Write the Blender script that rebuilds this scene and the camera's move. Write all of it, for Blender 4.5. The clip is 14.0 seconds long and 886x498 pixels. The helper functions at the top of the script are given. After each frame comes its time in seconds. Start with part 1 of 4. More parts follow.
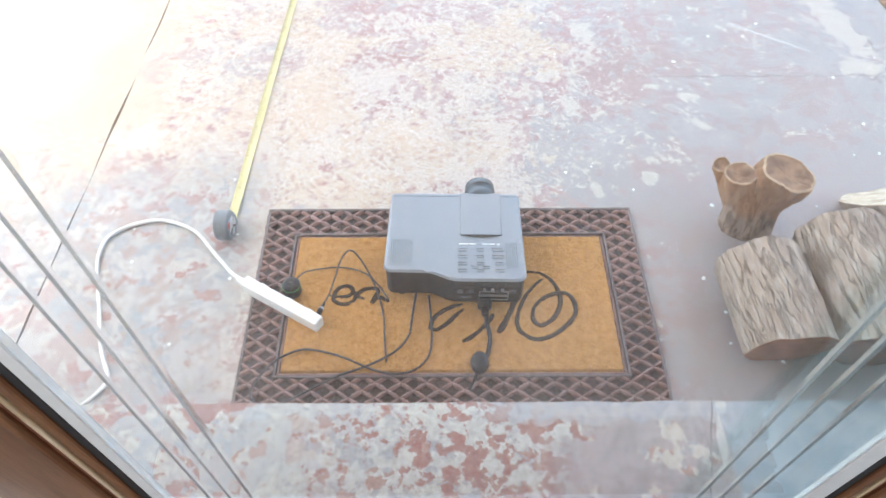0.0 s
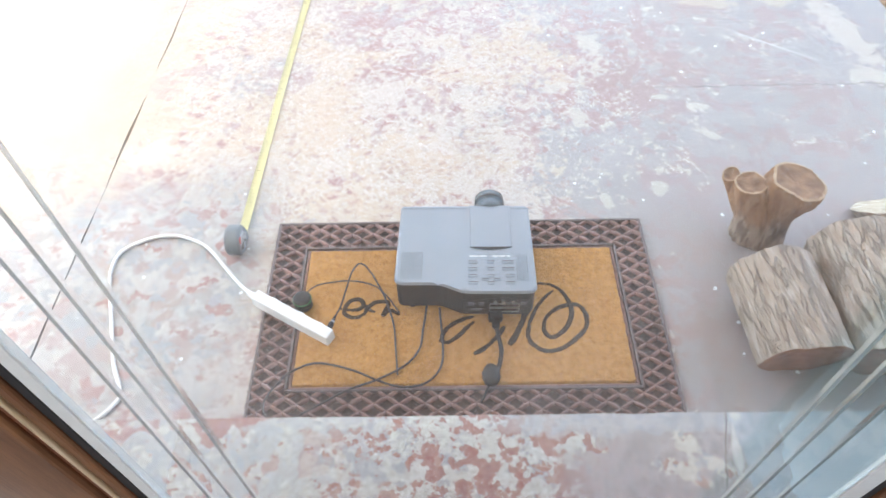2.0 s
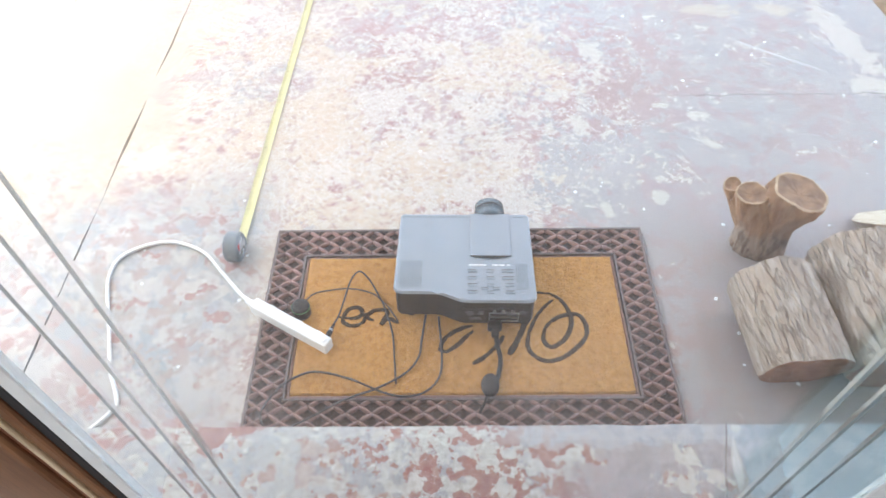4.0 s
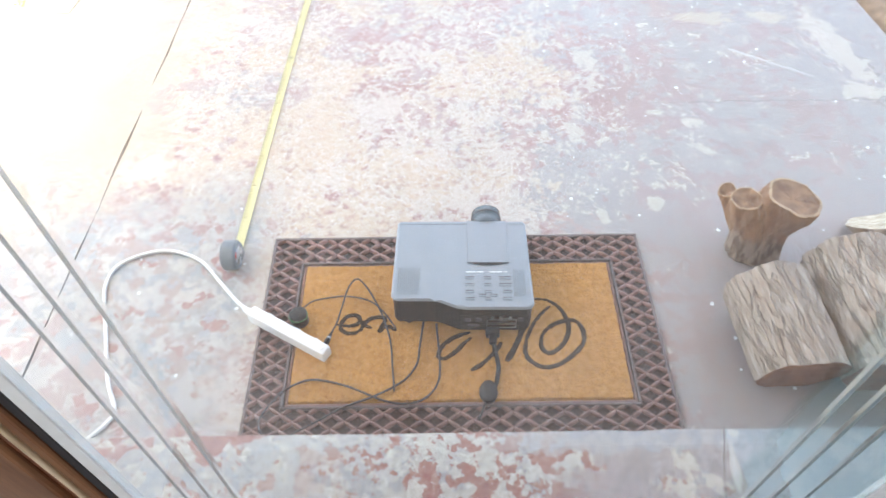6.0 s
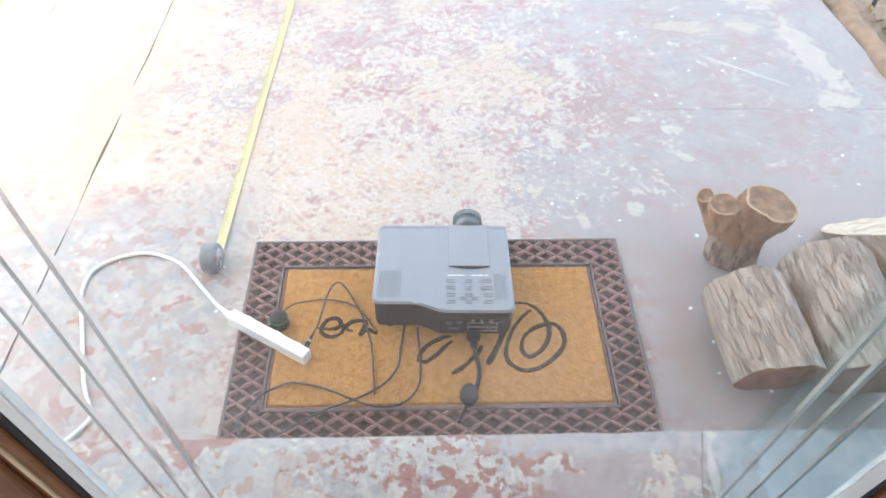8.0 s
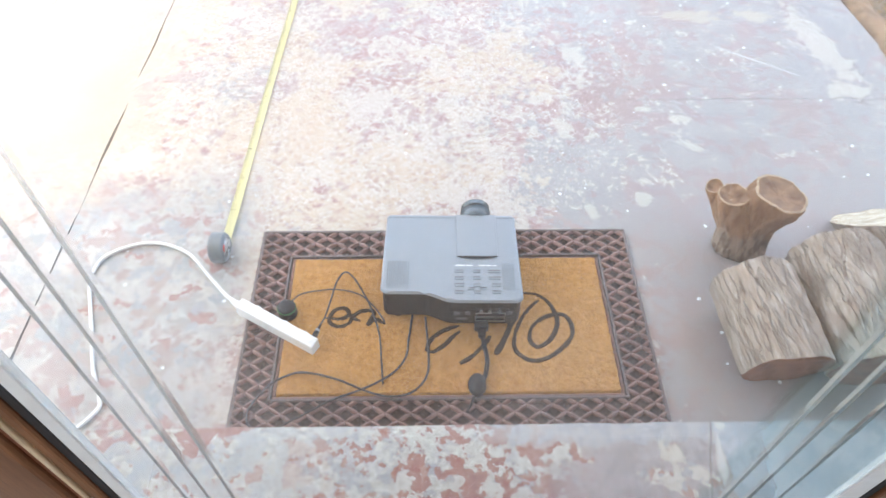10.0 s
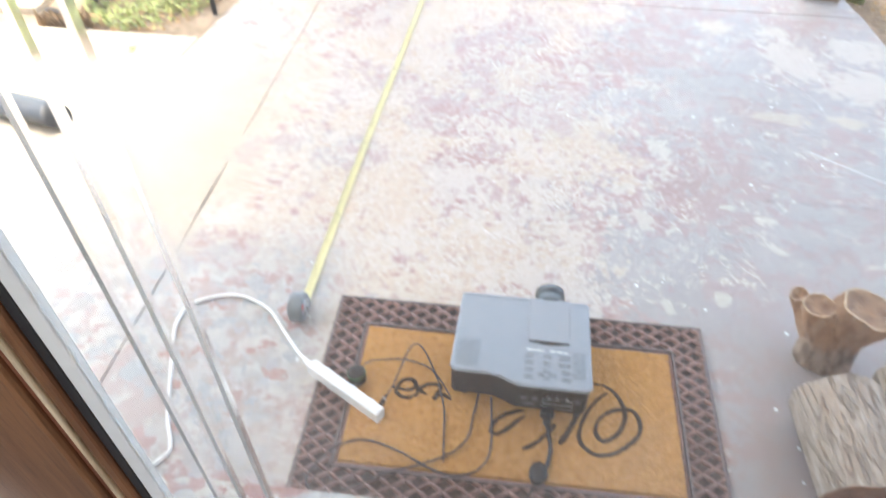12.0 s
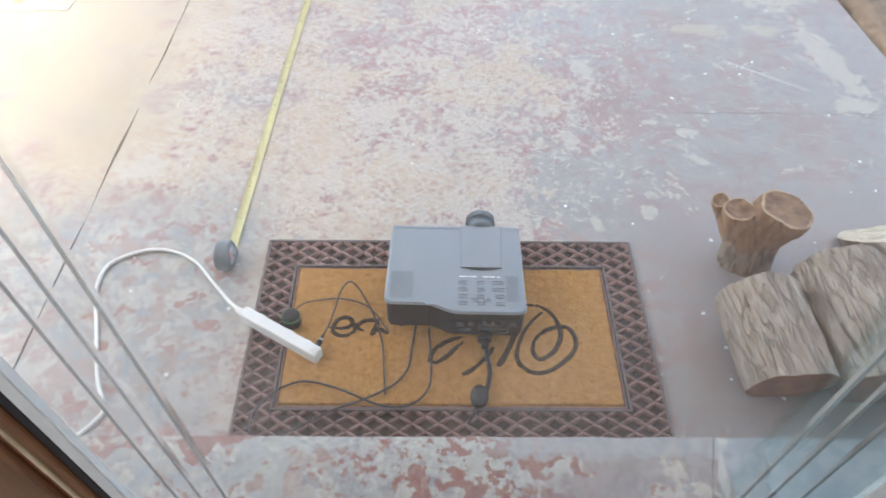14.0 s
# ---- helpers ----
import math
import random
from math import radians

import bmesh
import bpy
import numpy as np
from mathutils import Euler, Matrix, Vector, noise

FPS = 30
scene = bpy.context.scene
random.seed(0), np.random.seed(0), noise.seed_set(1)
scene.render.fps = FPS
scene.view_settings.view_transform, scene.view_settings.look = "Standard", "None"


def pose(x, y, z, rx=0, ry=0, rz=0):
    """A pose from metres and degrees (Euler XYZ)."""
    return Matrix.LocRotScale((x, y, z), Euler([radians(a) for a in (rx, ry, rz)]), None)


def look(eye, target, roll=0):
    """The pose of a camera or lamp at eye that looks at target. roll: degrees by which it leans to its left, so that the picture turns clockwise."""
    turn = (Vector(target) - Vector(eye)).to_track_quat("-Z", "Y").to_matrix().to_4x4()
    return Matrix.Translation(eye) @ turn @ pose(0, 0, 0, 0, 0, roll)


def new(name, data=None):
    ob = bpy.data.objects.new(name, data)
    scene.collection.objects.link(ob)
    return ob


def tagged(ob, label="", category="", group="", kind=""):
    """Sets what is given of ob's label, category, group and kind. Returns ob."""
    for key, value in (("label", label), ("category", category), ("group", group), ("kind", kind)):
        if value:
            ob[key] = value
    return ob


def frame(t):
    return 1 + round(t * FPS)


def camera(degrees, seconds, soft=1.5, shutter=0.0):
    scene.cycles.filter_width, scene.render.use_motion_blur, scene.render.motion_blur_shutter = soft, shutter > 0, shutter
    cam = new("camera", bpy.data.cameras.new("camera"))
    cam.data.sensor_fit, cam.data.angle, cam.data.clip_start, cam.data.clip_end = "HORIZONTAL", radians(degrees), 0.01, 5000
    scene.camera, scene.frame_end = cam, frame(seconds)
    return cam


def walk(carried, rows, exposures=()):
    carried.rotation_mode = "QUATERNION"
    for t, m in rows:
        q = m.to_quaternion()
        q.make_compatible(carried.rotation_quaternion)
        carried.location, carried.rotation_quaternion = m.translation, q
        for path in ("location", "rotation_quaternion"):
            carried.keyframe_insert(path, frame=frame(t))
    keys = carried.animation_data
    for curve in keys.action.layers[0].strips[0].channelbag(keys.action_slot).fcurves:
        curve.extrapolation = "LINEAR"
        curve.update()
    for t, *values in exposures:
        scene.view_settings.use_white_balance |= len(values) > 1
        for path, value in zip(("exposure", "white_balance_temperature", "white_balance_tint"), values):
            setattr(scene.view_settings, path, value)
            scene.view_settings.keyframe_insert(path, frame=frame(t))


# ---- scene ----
cam = camera(64.3, 14.0, shutter=0.5)
PATH = [
    (0, (-0.018, -1.004, 1.12), (-0.013, 0.248, -0.44), -0.1),
    (0.5, (-0.02, -1.002, 1.116), (-0.021, 0.251, -0.443), -1.4),
    (1, (-0.016, -1.005, 1.12), (-0.03, 0.256, -0.432), -2.1),
    (1.5, (-0.024, -1.002, 1.122), (-0.038, 0.265, -0.425), -1.4),
    (2, (-0.021, -1.004, 1.121), (-0.04, 0.275, -0.417), -1.5),
    (2.5, (-0.018, -1.005, 1.122), (-0.041, 0.281, -0.41), -1.9),
    (3, (-0.02, -1.001, 1.122), (-0.044, 0.284, -0.411), -1.5),
    (5.5, (-0.02, -0.992, 1.121), (-0.033, 0.308, -0.399), -0.8),
    (6, (-0.026, -0.997, 1.124), (-0.028, 0.307, -0.392), -0.9),
    (6.5, (-0.023, -1.003, 1.131), (-0.014, 0.308, -0.38), -0.8),
    (7, (-0.017, -1.011, 1.128), (0.007, 0.313, -0.37), 0.0),
    (7.5, (-0.025, -1.01, 1.126), (0.017, 0.317, -0.37), 0.9),
    (8, (-0.024, -1.005, 1.12), (0.024, 0.316, -0.382), 1.0),
    (10.5, (-0.034, -1.004, 1.118), (0.001, 0.293, -0.404), 0.9),
    (11, (-0.034, -1.003, 1.12), (0.001, 0.291, -0.405), 1.5),
    (11.5, (-0.03, -1.008, 1.126), (0.002, 0.285, -0.399), 1.9),
    (11.8, (-0.049, -1.005, 1.144), (-0.105, 0.367, -0.31), 2.0),
    (12, (-0.055, -1.003, 1.148), (-0.208, 0.426, -0.243), 0.7),
    (12.2, (-0.048, -1.004, 1.159), (-0.244, 0.477, -0.171), -0.5),
    (12.5, (-0.049, -1.01, 1.153), (-0.236, 0.488, -0.159), -0.5),
    (12.8, (-0.055, -1.034, 1.147), (-0.217, 0.489, -0.139), 0.2),
    (13, (-0.036, -1.019, 1.124), (-0.182, 0.448, -0.228), -0.4),
    (13.3, (-0.035, -1.004, 1.133), (-0.107, 0.349, -0.339), -0.9),
    (13.5, (-0.025, -1.009, 1.117), (-0.079, 0.329, -0.368), -1.6),
    (14, (-0.027, -1.002, 1.123), (-0.01, 0.316, -0.381), 0.9),
]
walk(cam, [(t, look(eye, target, roll)) for t, eye, target, roll in PATH],
     [(0, 2.87, 6800, 8), (11.5, 2.88, 6800, 8), (12.2, 2.74, 6800, 8), (12.9, 2.48, 6800, 8), (13.2, 2.46, 6800, 8), (14, 2.39, 6800, 8)])

# ---- world, sun, exposure ----
world = bpy.data.worlds.new("sky")
scene.world = world
world.use_nodes = True
sky = world.node_tree.nodes.new("ShaderNodeTexSky")
sky.sky_type, sky.sun_disc, sky.dust_density = "NISHITA", False, 4.0
SUN_TO = Vector((-0.20, 0.25, 1.0)).normalized()
sky.sun_elevation = math.asin(SUN_TO.z)
sky.sun_rotation = math.atan2(SUN_TO.x, SUN_TO.y)
world.node_tree.links.new(sky.outputs[0], world.node_tree.nodes["Background"].inputs[0])
world.node_tree.nodes["Background"].inputs[1].default_value = 0.15
sun = new("sun", bpy.data.lights.new("sun", "SUN"))
sun.data.energy, sun.data.angle, sun.data.color = 1.05, radians(30), (1.0, 0.95, 0.88)
sun.matrix_world = look((0, 0, 6), Vector((0, 0, 6)) - SUN_TO)


# ---- materials ----
class Shade:
    """A node material, built up step by step."""

    def __init__(self, name):
        self.m = bpy.data.materials.new(name)
        self.m.use_nodes = True
        self.t = self.m.node_tree
        self.b = self.t.nodes["Principled BSDF"]
        self.co = self.t.nodes.new("ShaderNodeTexCoord").outputs["Object"]

    def plug(self, socket, v):
        if isinstance(v, bpy.types.NodeSocket):
            self.t.links.new(v, socket)
        elif isinstance(v, (tuple, list)) and len(v) == 3 and socket.type == "RGBA":
            socket.default_value = (*v, 1)
        else:
            socket.default_value = v

    def shift(self, offset, scale=(1, 1, 1), rot=0.0):
        n = self.t.nodes.new("ShaderNodeMapping")
        self.plug(n.inputs[0], self.co)
        n.inputs[1].default_value, n.inputs[3].default_value = offset, scale
        n.inputs[2].default_value = (0, 0, rot)
        return n.outputs[0]

    def noise(self, scale, detail=4, rough=0.55, seed=0.0, stretch=None, twist=0.0):
        n = self.t.nodes.new("ShaderNodeTexNoise")
        self.plug(n.inputs["Vector"], self.shift((seed, seed * 0.7, seed * 0.3), stretch or (1, 1, 1)))
        n.inputs["Scale"].default_value, n.inputs["Detail"].default_value = scale, detail
        n.inputs["Roughness"].default_value, n.inputs["Distortion"].default_value = rough, twist
        return n.outputs[0]

    def cells(self, scale, feature="F1", stretch=None, out=0):
        n = self.t.nodes.new("ShaderNodeTexVoronoi")
        n.feature = feature
        self.plug(n.inputs["Vector"], self.shift((0.3, 0.2, 0.1), stretch or (1, 1, 1)))
        n.inputs["Scale"].default_value = scale
        return n.outputs[out]

    def axis(self, i):
        n = self.t.nodes.new("ShaderNodeSeparateXYZ")
        self.plug(n.inputs[0], self.co)
        return n.outputs[i]

    def calc(self, op, a, b=0.0, clamp=False):
        n = self.t.nodes.new("ShaderNodeMath")
        n.operation, n.use_clamp = op, clamp
        self.plug(n.inputs[0], a), self.plug(n.inputs[1], b)
        return n.outputs[0]

    def step(self, v, lo, hi):
        n = self.t.nodes.new("ShaderNodeMapRange")
        n.interpolation_type = "SMOOTHSTEP"
        for i, x in enumerate((v, lo, hi, 0.0, 1.0)):
            self.plug(n.inputs[i], x)
        return n.outputs[0]

    def mix(self, f, a, b, kind="MIX"):
        n = self.t.nodes.new("ShaderNodeMix")
        n.data_type, n.blend_type = "RGBA", kind
        self.plug(n.inputs[0], f), self.plug(n.inputs[6], a), self.plug(n.inputs[7], b)
        return n.outputs[2]

    def blob(self, x, y, rx, ry, turn=0.0, ragged=None, soft=0.12):
        """A ragged oval patch round (x, y)."""
        p = self.t.nodes.new("ShaderNodeVectorMath")
        p.operation = "SUBTRACT"
        self.plug(p.inputs[0], self.co)
        p.inputs[1].default_value = (x, y, 0)
        r = self.t.nodes.new("ShaderNodeVectorRotate")
        r.rotation_type = "Z_AXIS"
        self.plug(r.inputs["Vector"], p.outputs[0])
        r.inputs["Angle"].default_value = -turn
        s = self.t.nodes.new("ShaderNodeVectorMath")
        s.operation = "MULTIPLY"
        self.plug(s.inputs[0], r.outputs[0])
        s.inputs[1].default_value = (1 / rx, 1 / ry, 0)
        d = self.t.nodes.new("ShaderNodeVectorMath")
        d.operation = "LENGTH"
        self.plug(d.inputs[0], s.outputs[0])
        v = d.outputs["Value"]
        if ragged is not None:
            v = self.calc("ADD", v, self.calc("MULTIPLY", self.calc("SUBTRACT", ragged, 0.5), 3.4))
        return self.calc("SUBTRACT", 1.0, self.step(v, 1.0 - soft, 1.0 + soft))

    def done(self, color, rough=0.6, metal=0.0, bump=None, strength=0.3, dist=0.002, spec=0.5):
        self.plug(self.b.inputs["Base Color"], color)
        self.plug(self.b.inputs["Roughness"], rough)
        self.plug(self.b.inputs["Metallic"], metal)
        self.plug(self.b.inputs["Specular IOR Level"], spec)
        if bump is not None:
            n = self.t.nodes.new("ShaderNodeBump")
            n.inputs["Strength"].default_value, n.inputs["Distance"].default_value = strength, dist
            self.plug(n.inputs["Height"], bump)
            self.plug(self.b.inputs["Normal"], n.outputs[0])
        return self.m


def plain(name, color, rough=0.5, metal=0.0, vary=0.15, scale=60, bump=0.1, spec=0.5):
    """A surface of one colour with slight mottling and grain."""
    s = Shade(name)
    n, w = s.noise(scale, 5), s.noise(scale * 0.12, 3, seed=3.1)
    v = s.calc("ADD", s.calc("MULTIPLY", n, 0.5), s.calc("MULTIPLY", w, 0.5))
    dark = tuple(c * (1 - vary) for c in color)
    light = tuple(min(1, c * (1 + vary)) for c in color)
    return s.done(s.mix(s.step(v, 0.35, 0.65), dark, light), s.calc("ADD", rough - 0.06, s.calc("MULTIPLY", n, 0.12)), metal, n, bump, 0.001, spec)


BRICK = (0.27, 0.09, 0.07)


def painted_concrete():
    """Porch paint in several worn coats over concrete."""
    s = Shade("worn_porch_paint")
    x, y = s.axis(0), s.axis(1)

    def times(a, b):
        return s.calc("MULTIPLY", a, b)

    def plus(a, b):
        return s.calc("ADD", a, b)

    def off(n, k):
        return times(s.calc("SUBTRACT", n, 0.5), k)

    def no(a):
        return s.calc("SUBTRACT", 1.0, a)

    big, big2, big3 = s.noise(1.9, 4, seed=4.4), s.noise(1.6, 4, seed=9.1), s.noise(3.1, 5, 0.6, seed=15.2)
    fine, grit, rag = s.noise(120, 6, 0.68), s.noise(260, 3, 0.6, seed=1.3), s.noise(46, 7, 0.66, seed=5.5)
    mid, mid2 = s.noise(13, 8, 0.68, seed=2.0), s.noise(8, 8, 0.70, seed=7.3)
    right = s.step(plus(x, off(big, 0.9)), 0.10, 0.72)
    left = s.step(plus(times(x, -1.0), off(big2, 0.5)), 0.30, 0.80)
    far = s.step(plus(y, off(big2, 0.7)), 0.05, 0.75)
    near = no(far)
    quiet = times(s.step(plus(x, off(big, 0.25)), 0.34, 0.46), no(s.step(plus(y, off(big3, 0.3)), 0.02, 0.24)))
    # ground coats: faded red to mauve in the middle, blue grey away from the way to the door
    rose = s.mix(s.step(mid2, 0.38, 0.62), (0.445, 0.355, 0.335), (0.425, 0.378, 0.365))
    slate = s.mix(s.step(mid, 0.40, 0.60), (0.358, 0.368, 0.369), (0.397, 0.404, 0.40))
    slate = s.mix(times(s.step(big3, 0.42, 0.60), 0.55), slate, (0.405, 0.375, 0.365))
    blue = s.step(plus(plus(times(mid2, 0.7), times(mid, 0.3)), plus(times(right, 0.20), times(no(far), 0.02))), 0.515, 0.555)
    col = s.mix(times(blue, 0.9), rose, slate)
    col = s.mix(times(quiet, 0.6), col, s.mix(s.step(mid2, 0.4, 0.6), (0.365, 0.335, 0.335), (0.385, 0.35, 0.348)))
    # older brick red showing in the worn middle
    brick = times(s.step(plus(times(s.noise(20, 8, 0.7, seed=31), 0.65), times(big3, 0.35)), 0.505, 0.53), s.calc("SUBTRACT", 0.80, plus(times(right, 0.42), times(quiet, 0.25))))
    col = s.mix(brick, col, s.mix(s.step(fine, 0.35, 0.65), (0.36, 0.215, 0.205), (0.42, 0.275, 0.26)))
    # cream primer, in broad ragged fields left of the middle
    cv = plus(plus(times(mid2, 0.42), times(s.noise(3.4, 5, 0.6, seed=57), 0.38)), times(rag, 0.20))
    cv = plus(cv, plus(times(s.step(plus(times(x, -1.0), off(big, 0.6)), -0.35, 0.35), 0.035), plus(times(right, -0.09), times(quiet, -0.12))))
    cream = s.step(cv, 0.515, 0.540)
    col = s.mix(times(cream, 0.82), col, s.mix(s.step(rag, 0.40, 0.60), (0.60, 0.505, 0.385), (0.62, 0.565, 0.475)))
    # white flaking in dense clusters of small bits
    dense = plus(times(s.noise(6.4, 7, 0.70, seed=43), 0.46), times(s.noise(58, 6, 0.64, seed=41), 0.54))
    side = times(left, near)
    lo = plus(plus(0.503, times(right, 0.070)), plus(plus(times(side, 0.045), times(quiet, 0.06)), times(far, 0.004)))
    flake = s.step(dense, lo, plus(lo, 0.010))
    chalk = s.mix(s.step(fine, 0.40, 0.62), (0.55, 0.515, 0.455), (0.66, 0.635, 0.585))
    col = s.mix(times(flake, 0.82), col, chalk)
    specks = s.step(plus(times(s.noise(95, 4, 0.6, seed=61), 0.62), times(mid, 0.38)), plus(plus(0.560, times(quiet, 0.2)), times(right, 0.035)), plus(plus(0.570, times(quiet, 0.2)), times(right, 0.035)))
    col = s.mix(times(specks, 0.8), col, chalk)
    chips = s.step(plus(times(s.noise(30, 5, 0.58, seed=83), 0.5), times(s.noise(6, 4, 0.6, seed=85), 0.5)), plus(plus(0.605, times(quiet, 0.2)), times(no(right), 0.08)), plus(plus(0.615, times(quiet, 0.2)), times(no(right), 0.08)))
    col = s.mix(times(chips, 0.9), col, chalk)
    pits = s.step(plus(times(s.noise(88, 4, 0.6, seed=67), 0.62), times(mid2, 0.38)), 0.575, 0.590)
    col = s.mix(times(pits, times(no(right), 0.6)), col, (0.36, 0.25, 0.235))
    # bold islands of slate, white and red by the door's side
    isle = times(s.step(plus(times(x, -1.0), off(big, 0.4)), 0.34, 0.50), no(s.step(plus(y, off(big2, 0.5)), -0.02, 0.30)))
    tone, shape = s.noise(13, 4, 0.55, seed=33), s.noise(17, 8, 0.66, seed=21)
    hue = s.mix(s.step(tone, 0.445, 0.460), (0.33, 0.38, 0.405), s.mix(s.step(tone, 0.585, 0.60), (0.48, 0.485, 0.475), (0.39, 0.245, 0.23)))
    col = s.mix(times(isle, 0.8), col, s.mix(s.step(mid2, 0.46, 0.52), (0.37, 0.315, 0.305), (0.335, 0.35, 0.355)))
    col = s.mix(times(times(isle, s.step(shape, 0.485, 0.500)), 0.88), col, hue)
    bits = s.step(s.noise(26, 6, 0.6, seed=91), 0.53, 0.545)
    col = s.mix(times(times(isle, bits), 0.8), col, s.mix(s.step(mid, 0.47, 0.49), (0.36, 0.39, 0.415), s.mix(s.step(mid, 0.56, 0.58), (0.52, 0.51, 0.48), (0.37, 0.24, 0.23))))
    # sandy bare stretch along the walk
    sandy = times(times(s.step(plus(times(x, -1.0), off(big2, 0.25)), 0.62, 0.92), s.step(plus(y, off(big, 0.5)), 0.05, 0.45)), s.step(mid2, 0.30, 0.48))
    sandy = times(sandy, no(s.step(plus(y, off(big3, 0.5)), 0.95, 1.25)))
    col = s.mix(times(sandy, 0.85), col, s.mix(fine, (0.47, 0.405, 0.30), (0.58, 0.515, 0.41)))
    # larger scars of their own shape
    torn = s.noise(30, 6, 0.6, seed=71)
    sand = s.calc("MAXIMUM", s.blob(0.735, 0.845, 0.085, 0.030, 0.0, torn), s.blob(0.92, 0.85, 0.05, 0.026, -0.3, torn))
    sand = s.calc("MAXIMUM", sand, s.blob(0.631, 1.405, 0.05, 0.05, 0.0, torn))
    col = s.mix(times(sand, 0.7), col, s.mix(fine, (0.50, 0.45, 0.36), (0.62, 0.575, 0.48)))
    scar = s.blob(1.065, 0.70, 0.045, 0.17, 0.18, torn)
    for a in ((1.06, 0.49, 0.055, 0.04, 0.0), (0.85, 1.20, 0.08, 0.15, 0.3), (1.075, 1.284, 0.10, 0.08, 0.1), (1.02, 1.06, 0.12, 0.09, 0.4), (0.84, 1.384, 0.06, 0.03, 0.0),
              (0.445, 0.100, 0.022, 0.020, 0.3), (0.325, 0.060, 0.011, 0.024, 0.2), (0.595, 0.375, 0.024, 0.012, 0.0), (0.600, 0.275, 0.014, 0.030, 0.9), (0.301, 0.342, 0.022, 0.034, 0.5),
              (-0.72, 0.235, 0.055, 0.04, 0.3), (0.365, 0.646, 0.030, 0.050, 0.2), (0.506, 0.416, 0.020, 0.010, 0.0), (0.25, 0.46, 0.03, 0.02, 0.4)):
        scar = s.calc("MAXIMUM", scar, s.blob(*a, torn))
    col = s.mix(times(scar, 0.8), col, s.mix(rag, (0.50, 0.485, 0.44), (0.66, 0.64, 0.585)))
    peel = s.calc("SUBTRACT", s.calc("MAXIMUM", s.blob(1.06, 0.487, 0.062, 0.046, 0.0, torn), s.blob(1.070, 0.695, 0.050, 0.175, 0.18, torn)), scar, True)
    col = s.mix(times(peel, times(s.step(mid, 0.46, 0.56), 0.7)), col, (0.17, 0.15, 0.14))
    scratch = s.blob(0.85, 0.63, 0.095, 0.005, -0.62, mid, 0.6)
    col = s.mix(times(scratch, 0.6), col, (0.66, 0.66, 0.65))
    # hairlines
    hair = s.calc("ABSOLUTE", s.calc("SUBTRACT", plus(y, off(mid, 0.05)), 0.455))
    hf = times(no(s.step(hair, 0.0008, 0.0022)), s.step(x, 0.35, 0.7))
    col = s.mix(times(hf, 0.6), col, (0.12, 0.11, 0.11))
    grime = times(s.step(s.noise(3.3, 5, seed=12.0), 0.5, 0.75), 0.12)
    col = s.mix(grime, col, (0.24, 0.21, 0.19))
    col = s.mix(times(s.step(grit, 0.60, 0.72), 0.18), col, (0.25, 0.22, 0.21))
    col = s.mix(1.0, col, (0.90, 0.87, 0.855), "MULTIPLY")  # even tint that dims and warms the whole floor colour
    bare = s.calc("MAXIMUM", s.calc("MAXIMUM", flake, scar), cream)
    h = plus(times(no(bare), 0.8), times(fine, 0.4))
    return s.done(col, plus(0.50, times(bare, 0.28)), 0, h, 0.5, 0.0015)


